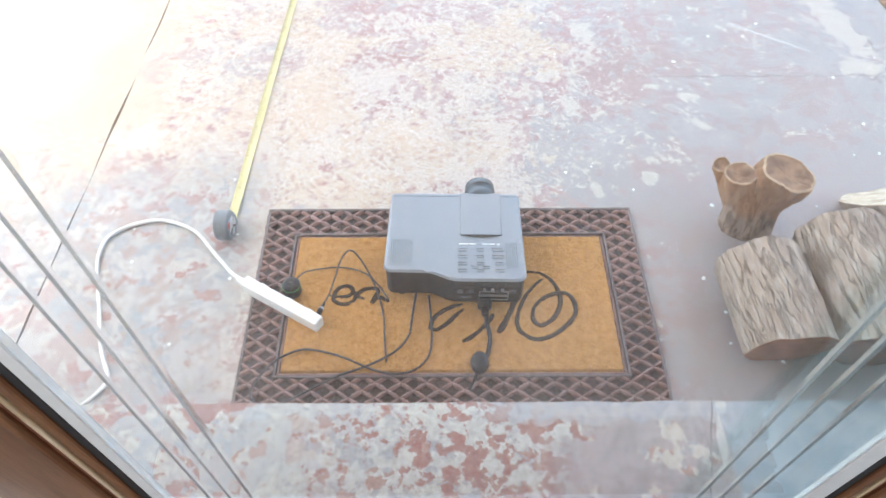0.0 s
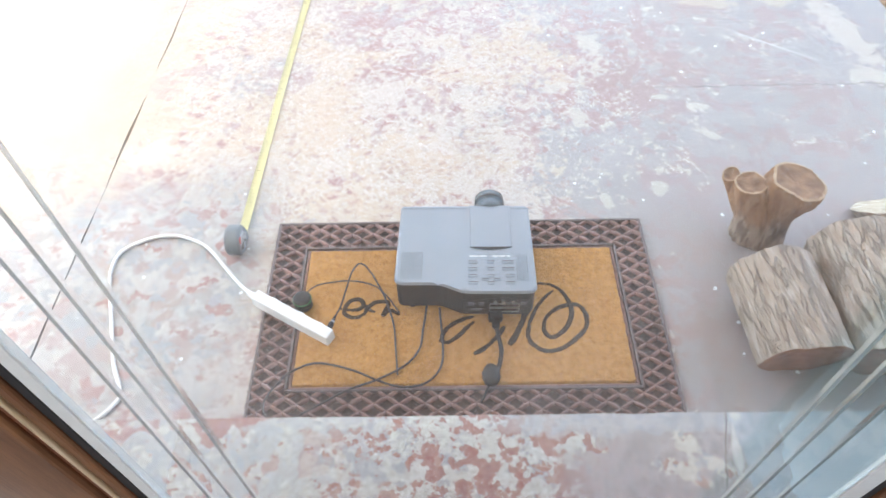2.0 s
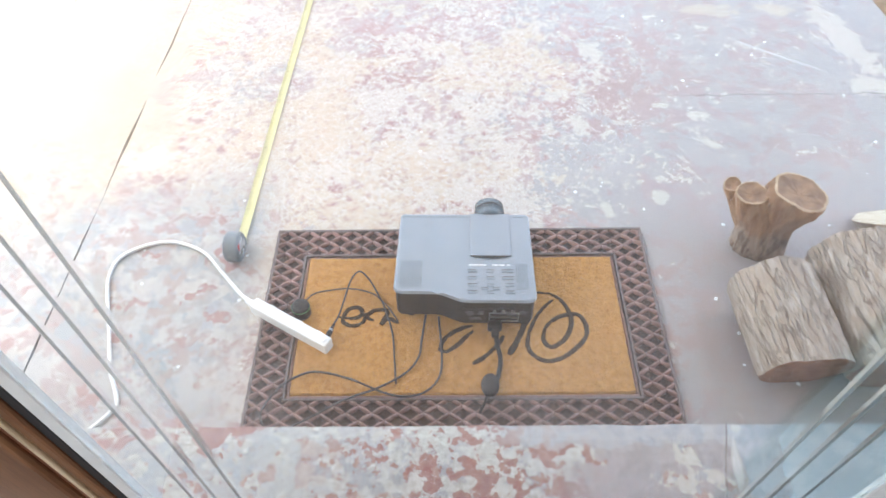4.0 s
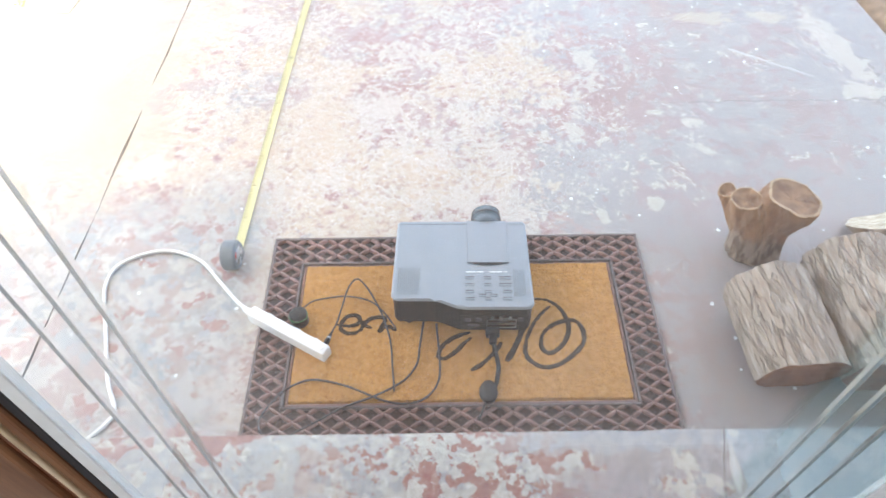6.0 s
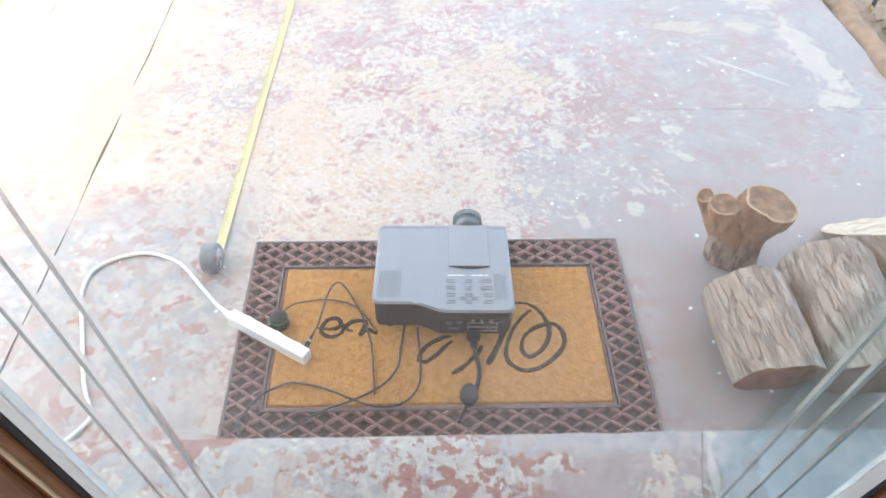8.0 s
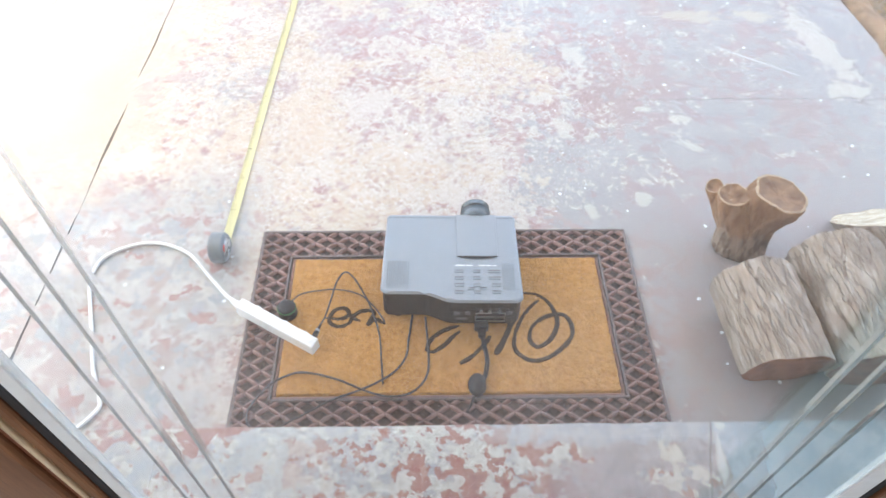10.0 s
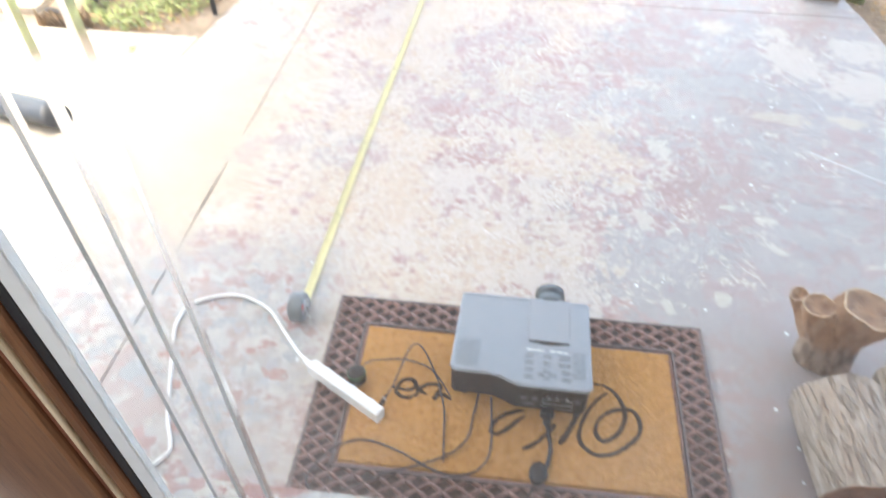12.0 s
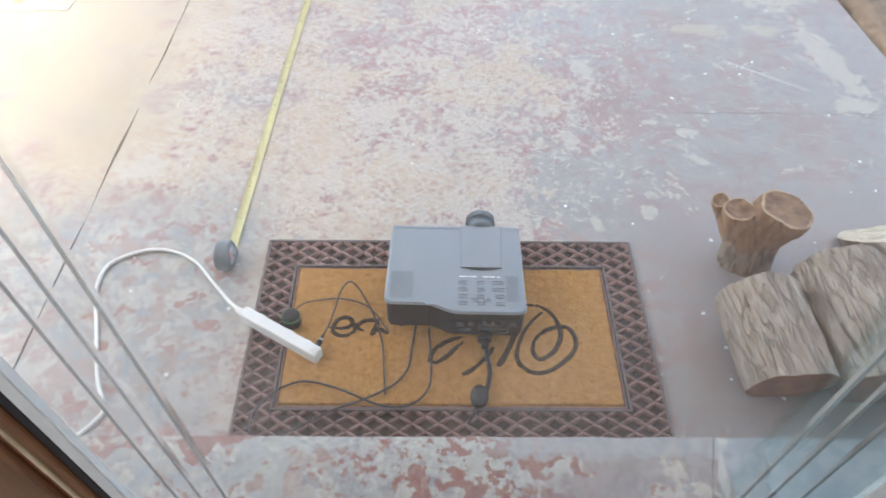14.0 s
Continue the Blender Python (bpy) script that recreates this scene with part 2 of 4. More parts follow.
def painted_sill():
    """The step under the door: bolder flakes of red over pale primer."""
    s = Shade("worn_step_paint")
    x = s.axis(0)
    fine, rag, mid = s.noise(90, 6, 0.65), s.noise(46, 6, 0.6, seed=3.3), s.noise(25, 5, 0.55, seed=8.2)
    big = s.noise(3.0, 4, seed=2.6)
    col = s.mix(s.step(fine, 0.35, 0.65), (0.41, 0.395, 0.35), (0.56, 0.54, 0.48))
    col = s.mix(s.calc("MULTIPLY", s.step(rag, 0.50, 0.56), 0.7), col, (0.36, 0.36, 0.365))
    col = s.mix(s.step(x, 0.14, 0.24), col, s.mix(fine, (0.46, 0.41, 0.34), (0.60, 0.54, 0.45)))
    fleck = s.step(s.calc("ADD", s.calc("MULTIPLY", s.noise(64, 2, 0.5, seed=61), 0.6), s.calc("MULTIPLY", s.noise(9, 3, seed=63), 0.4)), 0.54, 0.552)
    col = s.mix(s.calc("MULTIPLY", fleck, 0.8), col, s.mix(s.step(mid, 0.48, 0.52), (0.30, 0.31, 0.32), (0.33, 0.17, 0.14)))
    mound = s.blob(0.07, -0.56, 0.20, 0.13, 0.1, mid, 0.5)
    rv = s.calc("ADD", s.calc("MULTIPLY", rag, 0.6), s.calc("MULTIPLY", mid, 0.4))
    lo = s.calc("SUBTRACT", 0.60, s.calc("MULTIPLY", mound, 0.095))
    rf = s.step(rv, lo, s.calc("ADD", lo, 0.012))
    col = s.mix(s.calc("MULTIPLY", rf, 0.82), col, s.mix(s.step(fine, 0.3, 0.7), BRICK, (0.33, 0.15, 0.12)))
    lf = s.calc("MULTIPLY", s.step(s.calc("SUBTRACT", 0.0, x), 0.12, 0.4), s.step(s.noise(26, 6, 0.62, seed=14), 0.465, 0.48))
    col = s.mix(s.calc("MULTIPLY", lf, 0.85), col, s.mix(s.step(s.noise(13, 3, 0.5, seed=17), 0.53, 0.55), s.mix(s.step(rag, 0.46, 0.50), (0.31, 0.345, 0.37), (0.38, 0.385, 0.375)), (0.32, 0.165, 0.15)))
    gf = s.calc("MULTIPLY", s.step(x, 0.11, 0.22), s.step(s.noise(17, 5, 0.55, seed=5.2), 0.42, 0.44))
    col = s.mix(s.calc("MULTIPLY", gf, 0.9), col, s.mix(s.step(rag, 0.42, 0.58), (0.30, 0.255, 0.245), (0.37, 0.325, 0.315)))
    y = s.axis(1)
    lip = s.calc("MULTIPLY", s.step(s.calc("ADD", y, s.calc("MULTIPLY", s.calc("SUBTRACT", mid, 0.5), 0.06)), -0.512, -0.506), s.step(x, 0.0, 0.12))
    col = s.mix(s.calc("MULTIPLY", lip, 0.7), col, s.mix(s.step(rag, 0.48, 0.52), (0.34, 0.355, 0.375), (0.44, 0.42, 0.40)))
    col = s.mix(s.step(s.calc("ADD", x, s.calc("MULTIPLY", s.calc("SUBTRACT", mid, 0.5), 0.03)), 0.427, 0.433), col, s.mix(s.step(rag, 0.45, 0.55), (0.31, 0.345, 0.365), (0.40, 0.42, 0.43)))
    drip = s.calc("MAXIMUM", s.blob(0.424, -0.525, 0.006, 0.050, -0.12, mid, 0.3), s.blob(0.434, -0.482, 0.012, 0.012, 0.0, mid, 0.3))
    col = s.mix(s.calc("MULTIPLY", drip, 0.9), col, (0.56, 0.53, 0.47))
    crack = s.calc("ABSOLUTE", s.calc("SUBTRACT", s.calc("SUBTRACT", x, s.calc("MULTIPLY", y, 0.24)), s.calc("ADD", 0.536, s.calc("MULTIPLY", s.calc("SUBTRACT", mid, 0.5), 0.012))))
    col = s.mix(s.calc("MULTIPLY", s.calc("SUBTRACT", 1.0, s.step(crack, 0.0006, 0.0018)), 0.7), col, (0.12, 0.11, 0.11))
    h = s.calc("SUBTRACT", s.calc("ADD", s.calc("MULTIPLY", gf, 0.7), s.calc("MULTIPLY", fine, 0.4)), s.calc("MULTIPLY", rf, 0.6))
    return s.done(col, 0.72, 0, h, 0.5, 0.0015)


def wood(name, dark, light, along, rough=0.45, scale=1.0, bump=0.15):
    s = Shade(name)
    st = [14.0 * scale] * 3
    st[along] = 0.8 * scale
    g, f = s.noise(4, 6, 0.6, stretch=st, twist=0.6), s.noise(18, 5, 0.6, seed=4, stretch=st)
    c = s.mix(s.step(g, 0.32, 0.68), dark, light)
    return s.done(s.mix(s.calc("MULTIPLY", s.step(f, 0.5, 0.7), 0.5), c, tuple(k * 0.55 for k in dark)), rough, 0, f, bump, 0.001)


def bark():
    s = Shade("furrowed_bark")
    r = s.noise(80, 6, 0.6, stretch=(1, 0.20, 1), twist=0.5)
    f = s.noise(210, 5, 0.65, stretch=(1, 0.30, 1), seed=2)
    plate = s.noise(34, 5, 0.6, stretch=(1, 0.35, 1), seed=7)
    gap = s.calc("ABSOLUTE", s.calc("SUBTRACT", s.noise(62, 5, 0.6, seed=4, stretch=(1, 0.17, 1), twist=0.5), 0.5))
    furrow = s.calc("SUBTRACT", 1.0, s.step(gap, 0.0, 0.035))
    c = s.mix(s.step(r, 0.34, 0.66), (0.36, 0.29, 0.23), (0.435, 0.36, 0.295))
    c = s.mix(s.calc("MULTIPLY", s.step(plate, 0.46, 0.64), 0.45), c, (0.36, 0.265, 0.205))
    c = s.mix(s.calc("MULTIPLY", s.step(s.noise(6, 4, seed=6), 0.48, 0.68), 0.35), c, (0.29, 0.275, 0.22))
    c = s.mix(s.calc("MULTIPLY", s.step(s.noise(75, 5, 0.65, seed=9, stretch=(1, 0.2, 1)), 0.52, 0.62), 0.6), c, (0.58, 0.505, 0.425))
    c = s.mix(s.calc("MULTIPLY", s.step(f, 0.50, 0.66), 0.4), c, (0.54, 0.465, 0.385))
    c = s.mix(s.calc("MULTIPLY", s.step(s.noise(120, 5, 0.65, seed=12, stretch=(1, 0.5, 1)), 0.53, 0.66), 0.4), c, (0.26, 0.20, 0.155))
    c = s.mix(s.calc("MULTIPLY", s.calc("MULTIPLY", furrow, s.step(plate, 0.36, 0.60)), 0.55), c, (0.19, 0.14, 0.105))
    h = s.calc("SUBTRACT", s.calc("ADD", r, s.calc("MULTIPLY", f, 0.5)), furrow)
    return s.done(c, 0.9, 0, h, 0.9, 0.004)


def stump_bark():
    s = Shade("smooth_brown_bark")
    r, f = s.noise(12, 6, 0.6, stretch=(1, 1, 0.25), twist=0.8), s.noise(70, 5, 0.6, seed=2, stretch=(1, 1, 0.4))
    c = s.mix(s.step(r, 0.36, 0.62), (0.24, 0.122, 0.060), (0.40, 0.225, 0.12))
    c = s.mix(s.calc("MULTIPLY", s.step(s.noise(42, 6, 0.66, seed=8, stretch=(1, 1, 0.45)), 0.50, 0.62), 0.45), c, (0.44, 0.30, 0.20))
    c = s.mix(s.calc("MULTIPLY", s.step(s.noise(75, 6, 0.66, seed=11, stretch=(1, 1, 0.5)), 0.54, 0.64), 0.55), c, (0.12, 0.065, 0.038))
    low = s.step(s.calc("ADD", s.axis(2), s.calc("MULTIPLY", s.calc("SUBTRACT", r, 0.5), 0.12)), 0.045, 0.085)
    c = s.mix(low, s.mix(s.step(f, 0.42, 0.58), (0.17, 0.115, 0.08), (0.37, 0.28, 0.21)), c)
    return s.done(c, 0.75, 0, s.calc("ADD", r, s.calc("MULTIPLY", f, 0.9)), 1.0, 0.009)


def end_grain(name, dark, light):
    s = Shade(name)
    w = s.t.nodes.new("ShaderNodeTexWave")
    w.wave_type, w.rings_direction = "RINGS", "SPHERICAL"
    s.plug(w.inputs["Vector"], s.co)
    w.inputs["Scale"].default_value, w.inputs["Distortion"].default_value = 45, 3.0
    f = s.noise(50, 5)
    c = s.mix(s.calc("MULTIPLY", w.outputs[1], 0.45), light, dark)
    return s.done(s.mix(s.step(f, 0.35, 0.7), c, tuple(k * 0.8 for k in dark)), 0.8, 0, f, 0.3, 0.001)


def coir():
    s = Shade("coir_pile")
    f, g, w = s.noise(300, 4, 0.7), s.noise(90, 5, 0.7, seed=2), s.noise(9, 4, seed=5)
    c = s.mix(s.step(f, 0.3, 0.7), (0.40, 0.185, 0.052), (0.73, 0.40, 0.14))
    c = s.mix(s.calc("MULTIPLY", s.step(g, 0.42, 0.68), 0.4), c, (0.74, 0.44, 0.17))
    c = s.mix(s.calc("MULTIPLY", s.step(g, 0.56, 0.36), 0.3), c, (0.26, 0.11, 0.03))
    c = s.mix(s.calc("MULTIPLY", s.step(w, 0.45, 0.7), 0.35), c, (0.46, 0.24, 0.09))
    return s.done(c, 0.95, 0, s.calc("ADD", f, g), 1.0, 0.004, 0.1)


def glass_material(name, dust, base, rough, tone=(0.93, 0.97, 0.965)):
    s = Shade(name)
    nt = s.t
    s.b.inputs["Base Color"].default_value = (*tone, 1)
    s.b.inputs["Transmission Weight"].default_value = 1.0
    s.b.inputs["Roughness"].default_value = rough
    s.b.inputs["IOR"].default_value = 1.45
    d, tr = nt.nodes.new("ShaderNodeBsdfDiffuse"), nt.nodes.new("ShaderNodeBsdfTranslucent")
    d.inputs[0].default_value = tr.inputs[0].default_value = (0.85, 0.86, 0.86, 1)
    film, m = nt.nodes.new("ShaderNodeMixShader"), nt.nodes.new("ShaderNodeMixShader")
    film.inputs[0].default_value = 0.6
    nt.links.new(d.outputs[0], film.inputs[1]), nt.links.new(tr.outputs[0], film.inputs[2])
    smear = s.noise(5, 5, 0.6, seed=3, stretch=(1.0, 1.0, 0.6))
    ax, az = s.calc("ADD", s.axis(0), 0.015), s.calc("SUBTRACT", s.axis(2), 1.008)
    ax, az = s.calc("DIVIDE", ax, 0.055), s.calc("DIVIDE", az, 0.030)
    print_d = s.calc("SQRT", s.calc("ADD", s.calc("MULTIPLY", ax, ax), s.calc("MULTIPLY", az, az)))
    wipe = s.calc("MULTIPLY", s.step(print_d, 1.3, 0.1), s.step(s.noise(30, 3, seed=6), 0.25, 0.6))
    speck = s.step(s.noise(140, 3, 0.5, seed=8), 0.70, 0.78)
    f = s.calc("ADD", s.calc("MULTIPLY", s.step(smear, 0.3, 0.75), dust), base)
    f = s.calc("ADD", f, s.calc("MULTIPLY", wipe, 0.09))
    s.plug(m.inputs[0], s.calc("ADD", f, s.calc("MULTIPLY", speck, 0.10)))
    nt.links.new(s.b.outputs[0], m.inputs[1]), nt.links.new(film.outputs[0], m.inputs[2])
    nt.links.new(m.outputs[0], nt.nodes["Material Output"].inputs[0])
    return s.m


def tint_material():
    # teal tint that paints a reflection over part of the pane
    s = Shade("teal_reflection_tint")
    tr = s.t.nodes.new("ShaderNodeBsdfTransparent")
    n = s.noise(40, 4)
    f = s.step(s.calc("ADD", s.axis(0), s.calc("MULTIPLY", s.calc("SUBTRACT", n, 0.5), 0.012)), 0.232, 0.250)
    s.plug(tr.inputs[0], s.mix(f, (1.0, 1.0, 1.0), (0.82, 0.90, 0.905)))
    s.t.links.new(tr.outputs[0], s.t.nodes["Material Output"].inputs[0])
    return s.m


M = {
    "porch": painted_concrete(), "sill": painted_sill(), "bark": bark(), "stump": stump_bark(), "coir": coir(), "glass": glass_material("dusty_door_glass", 0.035, 0.016, 0.0), "tint": tint_material(), "cutglass": glass_material("ground_glass_groove", 0.05, 0.10, 0.12),
    "walk": plain("sandy_concrete", (0.50, 0.44, 0.35), 0.85, 0, 0.22, 40, 0.4),
    "soil": plain("garden_soil", (0.25, 0.185, 0.125), 0.95, 0, 0.4, 40, 0.8),
    "wall": plain("house_paint", (0.55, 0.52, 0.47), 0.7, 0, 0.06, 30, 0.1),
    "room": plain("room_paint", (0.42, 0.36, 0.29), 0.8, 0, 0.06, 30, 0.05),
    "roomfloor": wood("floor_boards", (0.16, 0.08, 0.04), (0.28, 0.15, 0.08), 1),
    "doorwood": wood("stained_door_wood", (0.135, 0.056, 0.026), (0.225, 0.105, 0.05), 2, 0.38),
    "redwood": wood("dark_red_stop", (0.12, 0.04, 0.022), (0.19, 0.07, 0.04), 2, 0.4),
    "creamwood": wood("cream_wood_edge", (0.50, 0.38, 0.24), (0.66, 0.54, 0.38), 2, 0.4),
    "bead": plain("white_glazing_bead", (0.68, 0.69, 0.69), 0.25, 0, 0.05, 40, 0.05),
    "gasket": plain("black_rubber_seal", (0.02, 0.021, 0.024), 0.5, 0, 0.2, 60, 0.1),
    "lining": plain("pale_jamb_paint", (0.45, 0.54, 0.56), 0.5, 0, 0.08, 30, 0.1),
    "soffit": wood("painted_soffit", (0.62, 0.60, 0.55), (0.72, 0.70, 0.66), 0, 0.6),
    "rubber": plain("brown_moulded_rubber", (0.26, 0.155, 0.135), 0.30, 0, 0.25, 90, 0.3),
    "pit": plain("rubber_gap_shade", (0.035, 0.022, 0.02), 0.6, 0, 0.25, 90, 0.3),
    "rim": plain("grey_worn_rubber", (0.15, 0.12, 0.115), 0.42, 0, 0.25, 70, 0.2),
    "ink": plain("black_dyed_coir", (0.05, 0.038, 0.028), 0.95, 0, 0.4, 300, 0.8, 0.1),
    "shell": plain("blue_grey_plastic", (0.265, 0.30, 0.34), 0.30, 0, 0.04, 300, 0.1),
    "lid": plain("grey_plastic_lid", (0.268, 0.298, 0.335), 0.30, 0, 0.03, 300, 0.1),
    "dark": plain("charcoal_plastic", (0.017, 0.016, 0.017), 0.42, 0, 0.25, 60, 0.15, 0.35),
    "button": plain("slate_button", (0.085, 0.09, 0.10), 0.4, 0, 0.1, 100, 0.05),
    "grille": plain("grille_shadow", (0.11, 0.125, 0.145), 0.5, 0, 0.1, 100, 0.05),
    "mark": plain("white_print", (0.75, 0.77, 0.78), 0.5, 0, 0.05, 100, 0.05),
    "metal": plain("connector_metal", (0.55, 0.55, 0.56), 0.3, 1.0, 0.1, 100, 0.05),
    "lens": plain("coated_lens", (0.015, 0.02, 0.035), 0.05, 0, 0.1, 30, 0.0, 0.9),
    "key": plain("grey_key", (0.235, 0.265, 0.30), 0.4, 0, 0.06, 100, 0.05),
    "barrel": plain("grey_lens_barrel", (0.105, 0.13, 0.15), 0.20, 0, 0.15, 100, 0.1),
    "cable": plain("black_cable_jacket", (0.05, 0.049, 0.05), 0.42, 0, 0.2, 100, 0.1),
    "white": plain("white_plastic", (0.76, 0.76, 0.74), 0.38, 0, 0.05, 60, 0.08),
    "green": plain("green_trim", (0.08, 0.30, 0.12), 0.4, 0, 0.1, 60, 0.05),
    "tape": plain("yellow_tape_blade", (0.88, 0.83, 0.50), 0.4, 0, 0.08, 60, 0.05),
    "tick": plain("black_tick_ink", (0.04, 0.04, 0.035), 0.5, 0, 0.1, 60, 0.05),
    "case": plain("grey_black_tape_case", (0.19, 0.215, 0.235), 0.35, 0, 0.2, 60, 0.1),
    "steel": plain("chrome_case_side", (0.55, 0.57, 0.60), 0.28, 1.0, 0.08, 60, 0.05),
    "redpart": plain("red_button", (0.55, 0.04, 0.03), 0.4, 0, 0.1, 60, 0.05),
    "cut": end_grain("aged_cut_wood", (0.20, 0.105, 0.055), (0.33, 0.195, 0.11)),
    "cutrim": end_grain("pale_sapwood", (0.40, 0.27, 0.16), (0.55, 0.40, 0.26)),
    "cutdark": end_grain("red_brown_cut_wood", (0.18, 0.075, 0.045), (0.30, 0.14, 0.085)),
    "cutpale": end_grain("pale_cut_wood", (0.50, 0.42, 0.30), (0.70, 0.63, 0.50)),
    "postpaint": plain("peeling_white_paint", (0.74, 0.72, 0.67), 0.6, 0, 0.1, 25, 0.3),
    # tan for the plinth's worn strip and for shade painted on the shaft
    "posttan": wood("worn_shaded_post", (0.46, 0.33, 0.18), (0.62, 0.48, 0.30), 2, 0.7),
    "iron": plain("black_painted_iron", (0.02, 0.02, 0.022), 0.4, 0.2, 0.2, 60, 0.2),
    "timber": plain("weathered_timber", (0.33, 0.22, 0.14), 0.9, 0, 0.35, 30, 0.8),
    "leaf": plain("leaf_green", (0.35, 0.41, 0.12), 0.55, 0, 0.35, 14, 0.1),
    "darkleaf": plain("dark_leaf", (0.035, 0.06, 0.02), 0.55, 0, 0.35, 14, 0.1),
    "dry": plain("dry_leaf", (0.30, 0.19, 0.09), 0.8, 0, 0.3, 20, 0.2),
    "stone": plain("grey_fieldstone", (0.028, 0.026, 0.025), 0.9, 0, 0.25, 20, 0.6),
    "pipe": plain("black_drain_plastic", (0.045, 0.048, 0.052), 0.32, 0, 0.15, 40, 0.1),
    "solar": plain("blue_solar_cell", (0.10, 0.16, 0.26), 0.12, 0, 0.2, 40, 0.0),
    "clear": plain("frosted_lamp_plastic", (0.45, 0.47, 0.48), 0.25, 0, 0.1, 40, 0.0),
}


# ---- builders ----
def part(name, bm, material, parent=None, label="", smooth=False):
    """Links a bmesh as one mesh object, under a thing or a part."""
    me = bpy.data.meshes.new(name)
    bmesh.ops.recalc_face_normals(bm, faces=bm.faces[:])
    bm.to_mesh(me)
    bm.free()
    if smooth:
        me.shade_smooth()
    me.materials.append(M[material])
    ob = new(name, me)
    if parent is not None:
        ob.parent = parent
    if label:
        tagged(ob, label)
    return ob


def thing(name, label, category, at=(0, 0, 0), turn=0.0, group="", kind=""):
    ob = new(name)
    ob.matrix_world = pose(*at, 0, 0, turn)
    ob.empty_display_size = 0.05
    return tagged(ob, label, category, group, kind)


def box(bm, x0, x1, y0, y1, z0, z1, bevel=0.0, seg=2):
    vs = [bm.verts.new((x, y, z)) for z in (z0, z1) for y in (y0, y1) for x in (x0, x1)]
    fs = [bm.faces.new([vs[i] for i in q]) for q in ((0, 2, 3, 1), (4, 5, 7, 6), (0, 1, 5, 4), (2, 6, 7, 3), (0, 4, 6, 2), (1, 3, 7, 5))]
    if bevel:
        bmesh.ops.bevel(bm, geom=list({e for f in fs for e in f.edges}), offset=bevel, segments=seg, profile=0.5, affect="EDGES")
    return bm


def block(*a, **k):
    return box(bmesh.new(), *a, **k)


def prism(outline, z0, z1, bevel=0.0, seg=2, bm=None):
    """An upright solid over a plan outline."""
    bm = bm or bmesh.new()
    lo, hi = [bm.verts.new((x, y, z0)) for x, y in outline], [bm.verts.new((x, y, z1)) for x, y in outline]
    n = len(outline)
    bm.faces.new(lo[::-1])
    top = bm.faces.new(hi)
    for i in range(n):
        bm.faces.new((lo[i], lo[(i + 1) % n], hi[(i + 1) % n], hi[i]))
    if bevel:
        bmesh.ops.bevel(bm, geom=list(top.edges), offset=bevel, segments=seg, profile=0.5, affect="EDGES")
    return bm


def lathe(rows, n=24, bm=None, m=None):
    """A turned solid from (radius, height) rows."""
    bm = bm or bmesh.new()
    m = m or Matrix()
    rings = [[bm.verts.new(m @ Vector((r * math.cos(k * math.tau / n), r * math.sin(k * math.tau / n), z))) for k in range(n)] for r, z in rows]
    for a, b in zip(rings, rings[1:]):
        for k in range(n):
            bm.faces.new((a[k], a[(k + 1) % n], b[(k + 1) % n], b[k]))
    bm.faces.new(rings[0][::-1]), bm.faces.new(rings[-1])
    return bm


def smooth_line(pts, steps=8):
    """A Catmull-Rom line through the points."""
    p = [Vector(q) for q in pts]
    p = [2 * p[0] - p[1]] + p + [2 * p[-1] - p[-2]]
    out = []
    for a, b, c, d in zip(p, p[1:], p[2:], p[3:]):
        for i in range(steps):
            t = i / steps
            out.append(0.5 * (2 * b + (c - a) * t + (2 * a - 5 * b + 4 * c - d) * t * t + (3 * b - a - 3 * c + d) * t ** 3))
    return out + [p[-2]]


def tube(pts, r, n=8, flat=1.0, steps=8, bm=None, taper=False):
    bm = bm or bmesh.new()
    line = smooth_line(pts, steps)
    rings = []
    for i, q in enumerate(line):
        d = (line[min(i + 1, len(line) - 1)] - line[max(i - 1, 0)]).normalized()
        side = d.cross(Vector((0, 0, 1)))
        side = side.normalized() if side.length > 1e-4 else Vector((1, 0, 0))
        up = side.cross(d)
        k = r * (min(1.0, 0.6 + 3 * min(i, len(line) - 1 - i) / len(line)) if taper else 1.0)
        rings.append([bm.verts.new(q + side * k * math.cos(a * math.tau / n) + up * k * flat * math.sin(a * math.tau / n)) for a in range(n)])
    for a, b in zip(rings, rings[1:]):
        for k in range(n):
            bm.faces.new((a[k], a[(k + 1) % n], b[(k + 1) % n], b[k]))
    bm.faces.new(rings[0][::-1]), bm.faces.new(rings[-1])
    return bm


def lean(bm, k=0.05):
    """The door hangs a little out of plumb with the porch."""
    for v in bm.verts:
        v.co.y -= k * v.co.z
    return bm


# ---- ground and porch ----
def ground():
    bm = bmesh.new()
    bmesh.ops.create_grid(bm, x_segments=90, y_segments=90, size=1.0)
    for v in bm.verts:
        u, w = v.co.x, v.co.y
        v.co.x, v.co.y = math.copysign(abs(u) ** 3 * 400 + abs(u) * 6, u), math.copysign(abs(w) ** 3 * 400 + abs(w) * 6, w)
        v.co.z = -0.16 + 0.02 * noise.noise((v.co.x * 2, v.co.y * 2, 0))
    return tagged(part("ground", bm, "soil", smooth=True), "bare brown garden soil round the porch", "ground", kind="structure")


ground()
JOINT = 0.002
porch = thing("porch_floor", "porch floor of concrete with worn grey, red and cream paint", "floor", kind="structure")


def slab(outline, material, z0=-0.14, z1=0.0):
    return part("slab", prism(outline, z0, z1, 0.003, 1), material, porch)


ROOF_X0, ROOF_Y1 = -1.85, 2.85
XJ, YF = -0.80, 1.87


